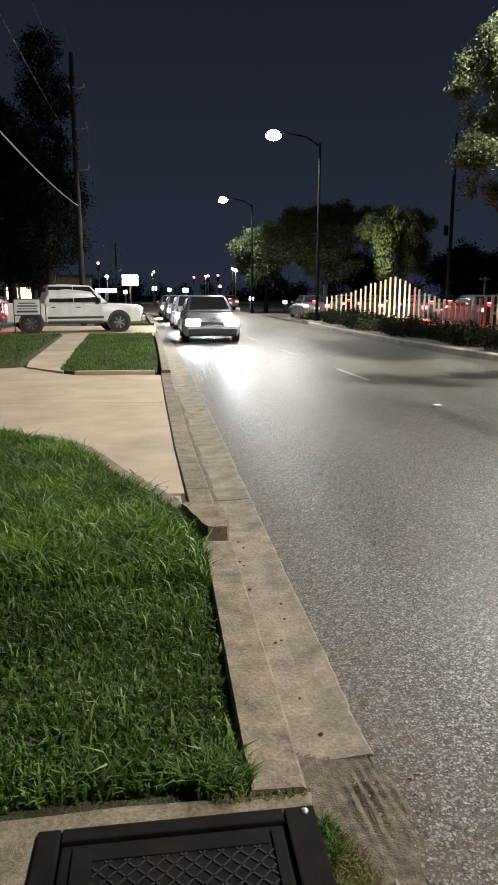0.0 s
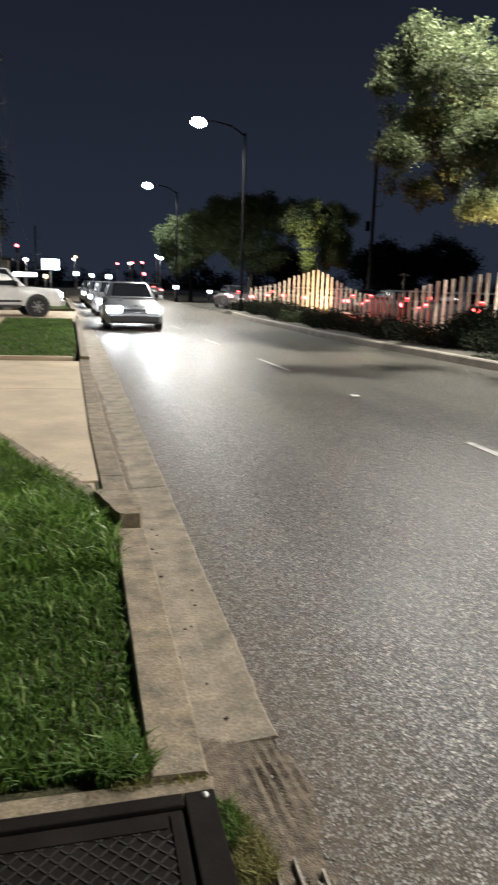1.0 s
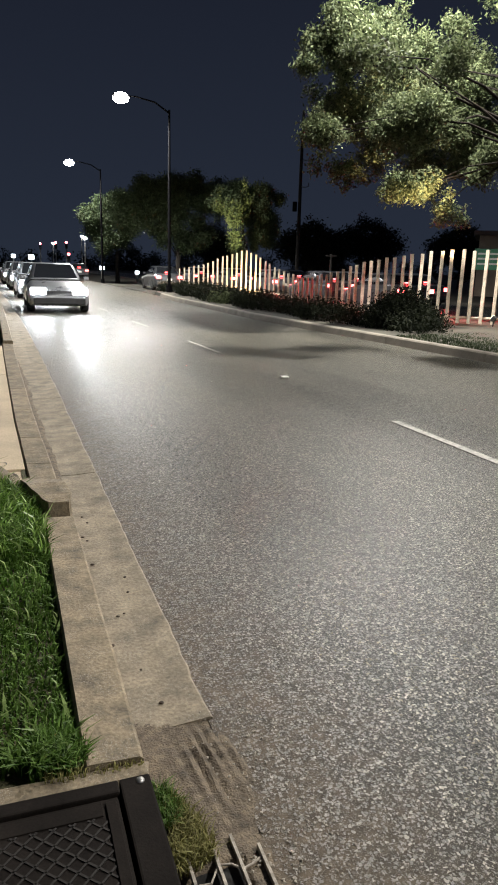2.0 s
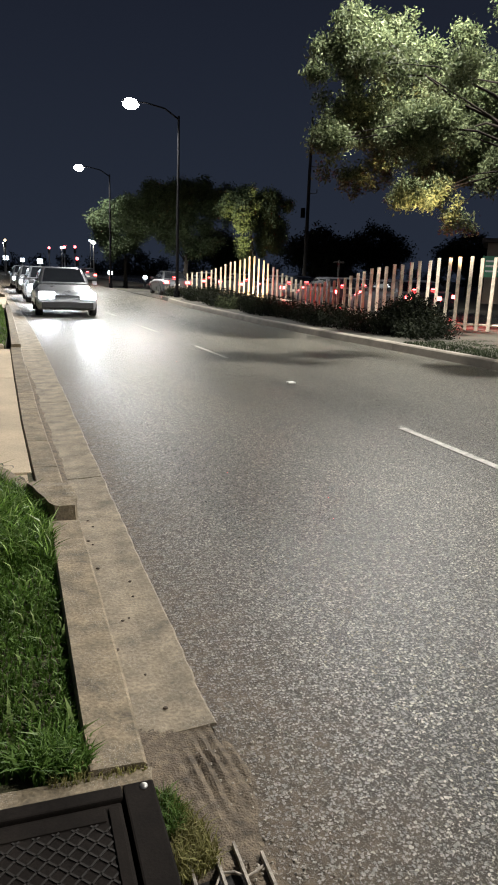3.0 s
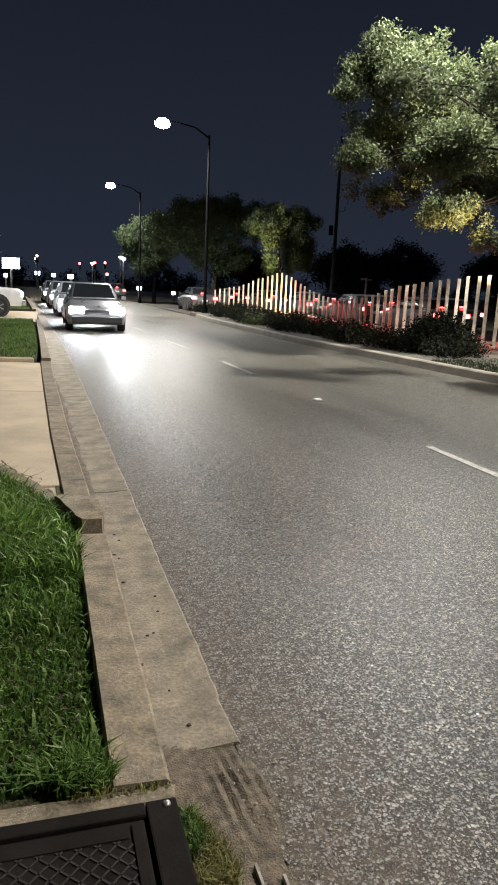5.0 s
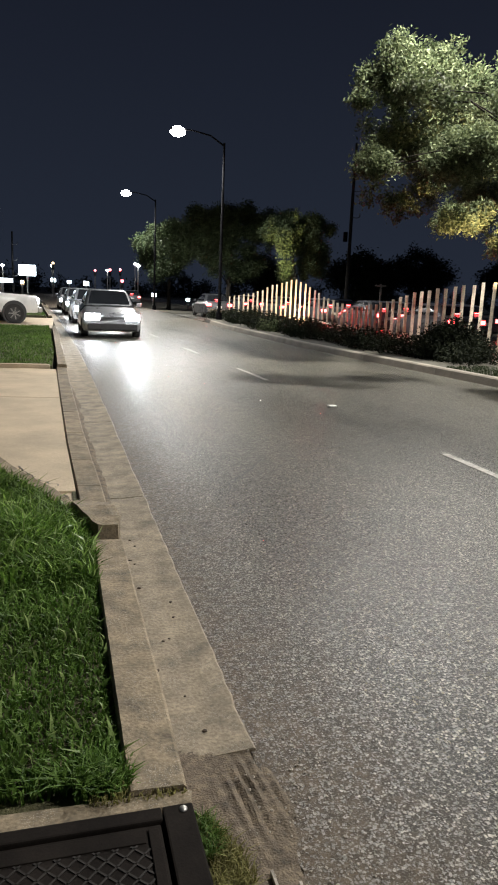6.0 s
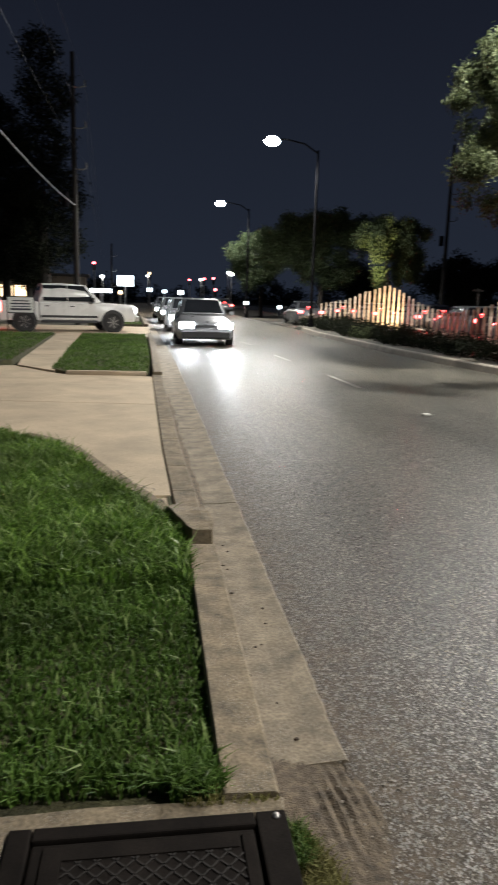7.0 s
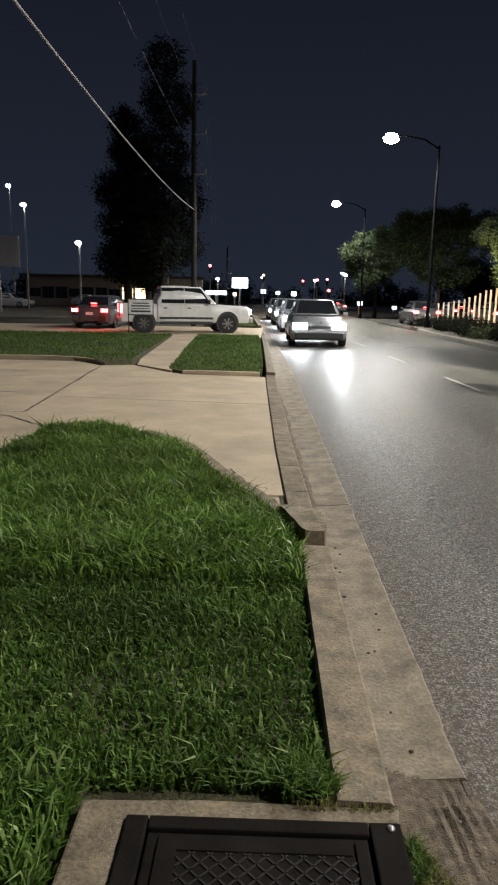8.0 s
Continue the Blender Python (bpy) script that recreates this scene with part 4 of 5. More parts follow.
def tree(name, at, height, trunk_r, lobes, count, size, seed, label, material=None, flat=0.8, hollow=0.55, spray=14, loose=2.1):
    """lobes: (x, y, z, radius) relative to the base."""
    t = base(name, at, 0, label, "tree")
    rg = random.Random(seed)
    bm = bmesh.new()
    fork = Vector((rg.uniform(-.2, .2), rg.uniform(-.2, .2), height * 0.36))
    tube(bm, [(0, 0, -0.05), (0.03, 0, 0.12), fork * 0.5, fork], [trunk_r * 1.45, trunk_r * 1.05, trunk_r * 0.9, trunk_r * 0.75], 10)
    part("trunk", bm, BARK, t, smooth=True)
    for lx, ly, lz, lr in lobes[::1 if len(lobes) < 12 else 24]:
        bm = bmesh.new()
        end = Vector((lx, ly, lz))
        m1 = fork.lerp(end, 0.45) + Vector((rg.uniform(-.25, .25), rg.uniform(-.25, .25), 0.25))
        kink = [Vector((rg.uniform(-.12, .12), rg.uniform(-.12, .12), rg.uniform(-.05, .16))) * (end - fork).length * 0.3 for _ in range(2)]
        root = fork * rg.uniform(0.75, 0.99)
        m1 += Vector((rg.uniform(-.5, .5), rg.uniform(-.5, .5), rg.uniform(-.5, .7))) * min(1.0, (end - fork).length * 0.2)
        tube(bm, [root, root.lerp(m1, 0.55) + kink[0], m1, m1.lerp(end, 0.5) + kink[1], end], [trunk_r * 0.30, trunk_r * 0.19, trunk_r * 0.11, trunk_r * 0.06, trunk_r * 0.02], 6)
        for _ in range(4):
            e2 = end + Vector((rg.gauss(0, 1), rg.gauss(0, 1), rg.gauss(0, .6))) * lr * 0.55
            tube(bm, [m1.lerp(end, rg.uniform(0.3, 1)), e2], [trunk_r * 0.08, trunk_r * 0.03], 5)
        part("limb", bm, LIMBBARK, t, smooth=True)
    v, f = leaf_mesh([l[:3] for l in lobes], [l[3] for l in lobes], count, size, seed, flat, hollow, spray, loose)
    crown = raw("crown", v, f, material or LEAVES, t)
    crown["kind"] = "stuff"
    return t


# broad street tree overhanging the road
# foliage masses: x, y, z, half width, half height, lobes, lobe radius
def lobes_of(masses, at, seed):
    rg = random.Random(seed)
    out = []
    for x, y, z, w, h, n, r in masses:
        for k in range(n):
            u, v, q = rg.gauss(0, 1), rg.gauss(0, 1), rg.gauss(0, 1)
            d = max(0.4, math.sqrt(u * u + v * v + q * q))
            f = rg.random() ** 0.45 / d
            out.append((x + w * u * f - at[0], y + 0.65 * w * v * f - at[1], z + h * q * f - at[2], r * rg.uniform(0.6, 1.25)))
    return out


TREE_AT = (13.2, 13.6, 0.16)
MASSES = [(8.1, 16.2, 6.8, 1.25, 0.85, 26, 0.40), (6.75, 16.2, 6.05, 0.45, 0.28, 4, 0.22), (11.3, 17.6, 7.0, 2.0, 1.15, 20, 0.55), (12.8, 17.5, 5.6, 1.6, 1.1, 14, 0.55),
          (9.2, 15.4, 5.0, 1.45, 0.62, 28, 0.34), (7.2, 15.4, 4.5, 0.60, 0.34, 10, 0.27), (8.3, 17.6, 5.4, 1.3, 0.7, 9, 0.36), (8.6, 17.9, 4.2, 0.8, 0.26, 5, 0.24),
          (10.65, 16.8, 3.72, 1.15, 0.34, 28, 0.23), (11.75, 17.0, 3.1, 0.45, 0.28, 8, 0.22), (12.1, 16.0, 4.4, 0.7, 0.6, 9, 0.34)]
MASSES += [(13.6, 16.2, 9.0, 1.6, 1.0, 10, 0.75), (14.8, 13.0, 6.8, 2.2, 1.7, 20, 0.85), (11.0, 18.6, 5.7, 3.1, 2.0, 46, 0.52)]
# boughs reaching out over the median kerb
MASSES += [(7.3, 13.3, 5.6, 0.9, 0.30, 6, 0.34), (8.3, 12.2, 5.3, 0.5, 0.22, 3, 0.28)]
tree("street_tree", TREE_AT, 11.5, 0.24, lobes_of(MASSES, TREE_AT, 77), 250000, 0.050, 21, "broad leafy green street tree lit by a lamp", None, 0.85, 0.45, 16, 1.7)
# further trees along the median, their weaker light put into darker leaves
for at_, ms, n_, sz, sd, lb in (
        ((13.6, 40.2, 0.15), [(13.9, 40.2, 5.3, 2.1, 1.1, 34, 0.42), (15.3, 40.4, 3.6, 0.9, 1.3, 20, 0.30), (12.55, 38.9, 4.6, 0.36, 0.95, 24, 0.15), (12.75, 38.8, 3.0, 0.36, 1.1, 26, 0.15), (14.2, 39.4, 3.3, 0.45, 1.0, 16, 0.18), (13.0, 38.6, 1.9, 0.25, 0.5, 10, 0.13)],
         60000, 0.065, 22, "drooping leafy tree lit warm yellow from below"),
        ((11.6, 48.4, 0.1), [(11.4, 48.4, 6.2, 2.9, 1.4, 44, 0.55), (8.9, 48.2, 4.9, 1.9, 1.3, 26, 0.48), (12.2, 47.6, 3.9, 2.2, 1.3, 24, 0.45), (14.0, 46.5, 5.6, 1.7, 1.3, 22, 0.45)],
         72000, 0.085, 23, "spreading street tree beyond the fence, shade put into its leaf colour"),
        ((9.2, 60.0, 0.0), [(9.6, 60.0, 6.0, 2.2, 1.2, 12, 0.85), (7.6, 60.0, 4.9, 1.3, 1.2, 9, 0.65), (9.0, 59.4, 3.4, 1.6, 0.8, 8, 0.6)],
         45000, 0.10, 24, "grey green street tree under a lamp, leaf colour dimmed as shade")):
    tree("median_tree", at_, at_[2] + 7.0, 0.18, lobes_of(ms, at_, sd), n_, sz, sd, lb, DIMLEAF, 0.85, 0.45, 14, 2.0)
# these and the tall evergreens get leaves coloured as if unlit
for x, y, h, s in ((28, 62, 6.5, 31), (36, 66, 7.5, 32), (45, 62, 7.0, 33), (24, 82, 7.0, 34)):
    tree("background_tree", (x, y, 0), h, 0.25, [(0, 0, h * 0.68, h * 0.26), (-2.2, 0, h * 0.55, h * 0.24), (2.4, 0.3, h * 0.55, h * 0.25), (0.3, -1, h * 0.4, h * 0.25)], 14000, 0.15, s, "tree behind the road, leaves coloured near-black as if unlit", SHADEDLEAF)
for x, y, h, s in ((-6.6, 45, 17.5, 41), (-9.4, 47, 14.0, 42), (-10.5, 62, 12, 43)):
    tree("tall_dark_tree", (x, y, 0), h, 0.3, [(0, 0, h * 0.88, h * 0.07), (0.3, 0, h * 0.74, h * 0.10), (-0.3, 0.2, h * 0.58, h * 0.12), (0.2, -0.3, h * 0.42, h * 0.13), (0, 0, h * 0.27, h * 0.13)], 30000, 0.10, s, "tall narrow evergreen tree, night shade put into its leaf colour", SHADEDLEAF)

# far treeline that closes the view, its darkness put into the leaf colour
line = [(-130 + 6.5 * i, 185 + 9 * math.sin(i * 1.3), 2.2 + 0.8 * math.sin(i * 2.1), 3.2 + 1.3 * math.sin(i * 0.8)) for i in range(42)]
v, f = leaf_mesh([q[:3] for q in line], [q[3] for q in line], 42000, 0.36, 61, 0.8, 0.3)
tagged(raw("far_treeline", v, f, SHADEDLEAF), "far treeline along the horizon, night shade put into its leaf colour", "woods", kind="stuff")
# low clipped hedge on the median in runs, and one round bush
def shrub(name, lobes, count, size, seed, label, category, material=SHADEDLEAF):
    s = base(name, (0, 0, 0), 0, label, category)
    for x, y, z, r in lobes[::2]:
        bm = bmesh.new()
        tube(bm, [(x, y, 0.12), (x + 0.05, y, z * 0.6), (x, y + 0.08, z)], [0.03, 0.02, 0.01], 5)
        part("stem", bm, BARK, s)
    v, f = leaf_mesh([l[:3] for l in lobes], [l[3] for l in lobes], count, size, seed, 0.8, 0.5)
    ob = raw("foliage", v, f, material, s)
    ob["kind"] = "stuff"
    return s
# hedge and bush stand near lamps; their shade is put into the leaf colour
run = []
rnd = random.Random(3)
for i in range(34):
    y = 13.6 + 0.72 * i
    far = min(1, max(0, (y - 22) / 8))
    x = mx_(y) + 1.05 + 0.25 * math.sin(i * 0.9)
    run.append((x, y, 0.26 + 0.06 * far + 0.08 * rnd.random(), 0.33))
    run.append((x + 0.75 + far * 0.4, y + 0.1, 0.27 + 0.06 * far + 0.10 * rnd.random(), 0.36))
shrub("hedge", run, 42000, 0.045, 51, "low hedge along the median kerb, leaves coloured as if unlit", "hedge")
# blades take the dimmed leaf colour in place of weaker light
grass("median_grass", [(mx_(7) + 0.22, 7.0), (mx_(13) + 0.22, 13.0), (mx_(13) + 2.6, 13.4), (mx_(7) + 2.6, 7.0)], 11000, 0.15, 0.07, 0.012, 55, "short grass on the median beside the kerb, blade colour dimmed as shade", None, DIMLEAF)
shrub("round_bush", [(9.0, 14.75, 0.60, 0.48), (9.25, 14.50, 0.55, 0.52), (8.75, 14.95, 0.48, 0.45), (9.5, 14.35, 0.45, 0.42), (9.15, 14.65, 0.85, 0.34)], 11000, 0.04, 52, "round bush in front of the fence, shade put into its leaf colour", "bush")
shrub("pale_shrub", [(8.0, 25.6, 0.30, 0.30), (8.35, 26.0, 0.26, 0.26), (7.8, 26.2, 0.25, 0.22)], 1600, 0.05, 54, "small pale dry shrub by the kerb", "bush", LEAVES)

# garden floodlights
for x, y, rz in ((12.0, 36.35, -15), (11.2, 32.55, -30), (12.0, 14.9, 35)):
    f = base("garden_floodlight", (x, y, 0.16), rz, "small black garden floodlight in the bed", "floodlight", "garden floodlights")
    bm = bmesh.new()
    rod(bm, (0, 0, -0.05), (0, 0, 0.18), 0.015)
    part("spike", bm, PLASTIC, f)
    bm = bmesh.new()
    box(bm, (0, 0, 0.24), (0.2, 0.09, 0.14), 0.012, pose(0, 0, 0, 35).to_3x3().to_4x4())
    part("housing", bm, PLASTIC, f)
    bm = bmesh.new()
    box(bm, (0, 0.036, 0.276), (0.17, 0.012, 0.11), 0.003, pose(0, 0, 0, 35).to_3x3().to_4x4())
    part("lens", bm, FARWARM, f, "glowing warm lens")

# ---- street lamps on the median: steel pole, arm, luminaire ----


def street_lamp(at, reach, height, label):
    s = base("street_lamp", at, 0, label, "street lamp", "street lamps")
    bm = bmesh.new()
    rod(bm, (0, 0, 0), (0, 0, 0.35), 0.16, 0.15, 12)
    part("pole_base", bm, POLEDARK, s)
    bm = bmesh.new()
    rod(bm, (0, 0, 0.3), (0, 0, height - 0.35), 0.09, 0.055, 12)
    part("pole", bm, POLEDARK, s, "slim dark steel pole")
    bm = bmesh.new()
    tube(bm, [(0, 0, height - 0.5), (-reach * 0.3, 0, height - 0.08), (-reach * 0.7, 0, height + 0.08), (-reach + 0.3, 0, height + 0.06)], [0.045, 0.04, 0.035, 0.03], 8)
    part("arm", bm, POLEDARK, s)
    bm = bmesh.new()
    box(bm, (-reach, 0, height + 0.03), (0.75, 0.32, 0.16), 0.05)
    head = part("luminaire", bm, PLASTIC, s)
    bm = bmesh.new()
    bmesh.ops.create_uvsphere(bm, u_segments=16, v_segments=8, radius=0.5, matrix=pose(-reach, 0, height - 0.04) @ Matrix.Diagonal((0.80, 0.62, 0.50, 1)))
    part("lens", bm, LAMPWHITE, head, "glaring white lamp lens", smooth=True)
    return s


lamp = street_lamp((LAMP_HEADS[2][0] + 2.35, LAMP_HEADS[2][1], 0.16), 2.35, LAMP_HEADS[2][2] - 0.16, "tall dark street lamp with a glaring white head")
street_lamp((12.2, 14.1, 0.16), 3.03, LAMP_HEADS[1][2] - 0.16, "tall dark street lamp beside the fence").matrix_world = pose(12.2, 14.1, 0.16, 0, 0, -7.6)
for lx, ly, lz in (LAMP_HEADS[0], LAMP_HEADS[3]):
    copy_thing(lamp, pose(lx + 2.35, ly, lz - 9.04))

# ---- vehicles ----


def loft(bm, stations):
    """stations: (y, half width low, half width high, z low, z mid, z high) along the car, front first."""
    rings = []
    for y, wl_, wh, z0, zm, z1 in stations:
        pts = [(-wl_ * 0.94, z0), (-wl_, z0 + 0.12), (-wl_, zm), (-wh, z1 - 0.04), (-wh * 0.9, z1), (wh * 0.9, z1), (wh, z1 - 0.04), (wl_, zm), (wl_, z0 + 0.12), (wl_ * 0.94, z0)]
        rings.append([bm.verts.new((x, y, z)) for x, z in pts])
    n = len(rings[0])
    for a, b in zip(rings, rings[1:]):
        for i in range(n):
            bm.faces.new((a[i], a[(i + 1) % n], b[(i + 1) % n], b[i]))
    bm.faces.new(rings[0])
    bm.faces.new(rings[-1])


def slab4(bm, a, b, c, d, t=0.012):
    p = [Vector(q) for q in (a, b, c, d)]
    nrm = (p[1] - p[0]).cross(p[3] - p[0]).normalized() * t
    lo = [bm.verts.new(q - nrm) for q in p]
    hi = [bm.verts.new(q + nrm) for q in p]
    bm.faces.new(lo)
    bm.faces.new(hi)
    for i in range(4):
        bm.faces.new((lo[i], lo[(i + 1) % 4], hi[(i + 1) % 4], hi[i]))


def wheel(parent, x, y, r):
    s = 1 if x > 0 else -1
    bm = bmesh.new()
    prof = [(r * 0.62, -0.10), (r * 0.93, -0.11), (r, -0.07), (r, 0.07), (r * 0.93, 0.11), (r * 0.62, 0.10)]
    seg = 20
    rings = [[bm.verts.new((x + b, y + a * math.cos(k * math.tau / seg), r + a * math.sin(k * math.tau / seg))) for k in range(seg)] for a, b in prof]
    for i in range(len(rings)):
        p, q = rings[i], rings[(i + 1) % len(rings)]
        for k in range(seg):
            bm.faces.new((p[k], p[(k + 1) % seg], q[(k + 1) % seg], q[k]))
    w = part("wheel", bm, RUBBER, parent, "black tyre", smooth=True)
    bm = bmesh.new()
    rod(bm, (x + s * 0.02, y, r), (x + s * 0.075, y, r), r * 0.2, r * 0.16, 12)
    for k in range(7):
        a = k * math.tau / 7
        box(bm, (x + s * 0.06, y + r * 0.37 * math.cos(a), r + r * 0.37 * math.sin(a)), (0.03, r * 0.5, r * 0.15), 0.006, Matrix.Rotation(a, 4, "X"))
    rod(bm, (x - s * 0.03, y, r), (x + s * 0.02, y, r), r * 0.62, r * 0.62, 20)
    part("rim", bm, STEEL, w)


def sedan(name, at, rz, paint, label, lights, group=""):
    """A four door car, its front towards -y. lights: head, tail or both."""
    c = base(name, at, rz, label, "car", group)
    bm = bmesh.new()
    loft(bm, [(0.0, 0.74, 0.66, 0.30, 0.50, 0.62), (0.10, 0.84, 0.78, 0.22, 0.58, 0.72), (0.5, 0.89, 0.80, 0.20, 0.66, 0.80), (1.25, 0.90, 0.78, 0.20, 0.74, 0.93), (2.4, 0.91, 0.80, 0.20, 0.80, 0.97),
              (3.6, 0.91, 0.80, 0.20, 0.82, 0.99), (4.3, 0.88, 0.76, 0.22, 0.82, 0.99), (4.58, 0.84, 0.72, 0.28, 0.76, 0.95), (4.66, 0.76, 0.66, 0.34, 0.66, 0.86)])
    bmesh.ops.bevel(bm, geom=[e for e in bm.edges if e.calc_face_angle(0) > 0.6], offset=0.03, segments=2, affect="EDGES")
    part("body", bm, paint, c, smooth=True)
    bm = bmesh.new()
    loft(bm, [(1.28, 0.76, 0.74, 0.85, 0.92, 0.96), (2.05, 0.76, 0.60, 0.85, 1.16, 1.43), (2.9, 0.77, 0.61, 0.85, 1.18, 1.46), (3.55, 0.75, 0.58, 0.85, 1.14, 1.38), (4.1, 0.74, 0.72, 0.85, 0.94, 0.99)])
    bmesh.ops.bevel(bm, geom=[e for e in bm.edges if e.calc_face_angle(0) > 0.5], offset=0.025, segments=2, affect="EDGES")
    part("cabin", bm, paint, c, smooth=True)
    bm = bmesh.new()
    slab4(bm, (-0.66, 1.36, 1.00), (0.66, 1.36, 1.00), (0.54, 1.98, 1.41), (-0.54, 1.98, 1.41))
    part("windscreen", bm, GLASS, c, "dark windscreen")
    bm = bmesh.new()
    slab4(bm, (-0.66, 4.03, 1.03), (0.66, 4.03, 1.03), (0.53, 3.60, 1.37), (-0.53, 3.60, 1.37))
    part("rear_window", bm, GLASS, c, "dark rear window")
    for s in (-1, 1):
        for y0, y1 in ((1.75, 2.68), (2.74, 3.60)):
            bm = bmesh.new()
            slab4(bm, (0.79 * s, y0, 1.0), (0.79 * s, y1, 1.0), (0.655 * s, min(y1, 3.45), 1.36), (0.655 * s, max(y0, 2.08), 1.36))
            part("side_window", bm, GLASS, c, "dark side window")
        bm = bmesh.new()
        box(bm, (0.98 * s, 1.72, 1.0), (0.16, 0.1, 0.12), 0.03)
        part("mirror", bm, paint, c)
        bm = bmesh.new()
        box(bm, (0.60 * s, 0.035, 0.645), (0.44, 0.10, 0.20), 0.03)
        part("headlight", bm, HEADGLOW if "head" in lights else BOARD, c, "glaring white headlight" if "head" in lights else "clear headlight")
        bm = bmesh.new()
        box(bm, (0.66 * s, 4.63, 0.80), (0.30, 0.07, 0.16), 0.02)
        part("tail_light", bm, REDGLOW if "tail" in lights else DARKPAINT, c, "glowing red brake light" if "tail" in lights else "red tail light")
        for y in (0.85, 3.72):
            wheel(c, 0.80 * s, y, 0.32)
    if "tail" in lights:
        bm = bmesh.new()
        box(bm, (0, 4.02, 1.10), (0.26, 0.05, 0.035), 0.01)
        part("high_brake_light", bm, REDGLOW, c, "glowing red high brake light")
    bm = bmesh.new()
    box(bm, (0, -0.02, 0.36), (1.50, 0.10, 0.20), 0.03)
    part("front_bumper", bm, PLASTIC, c)
    bm = bmesh.new()
    for k in range(4):
        box(bm, (0, 0.005, 0.54 + 0.035 * k), (0.78, 0.04, 0.014), 0.004)
    part("grille", bm, PLASTIC, c)
    bm = bmesh.new()
    box(bm, (0, 4.66, 0.46), (1.55, 0.12, 0.22), 0.03)
    part("rear_bumper", bm, paint, c)
    bm = bmesh.new()
    box(bm, (0, 4.69, 0.66), (0.32, 0.012, 0.13), 0.003)
    part("number_plate", bm, BOARD, c, "plain pale plate")
    return c


first = sedan("oncoming_car", (*ONCOMING[0], 0.015), 0, SILVERPAINT, "silver car coming on with glaring headlights", "head", "oncoming cars")
for cx, cy in ONCOMING[1:]:
    copy_thing(first, pose(cx, cy, 0.01, 0, 0, 1.5))
braking = sedan("queued_car", (QUEUE[0][0], QUEUE[0][1] + 4.66, 0.01), 180, GREYPAINT, "grey car queued with brake lights glowing", "tail", "queued cars")
for cx, cy in QUEUE[1:] + ((17.9, 26.4), (17.9, 33.0), (17.8, 40.5)):
    copy_thing(braking, pose(cx, cy + 4.66, 0.01, 0, 0, 180))
for cx, cy, r in ((9.6, 46.6, 180), (7.2, 75.0, 180), (4.5, 92.0, 178)):
    copy_thing(braking, pose(cx, cy, 0.01, 0, 0, r))
# dark car on the side road, seen from behind
sedan("parked_car", (-7.45, 34.9, 0.02), 176, GREYPAINT, "grey car waiting on the side road with brake lights lit", "tail")
side = sedan("white_car", (-24.5, 72, 0.01), 80, WHITEPAINT, "white car parked under the car park lamp", "none", "car park cars")
for x, y, r in ((-31.0, 73, 84), (-29, 84, 100), (-21, 90, 70)):
    copy_thing(side, pose(x, y, 0.01, 0, 0, r))


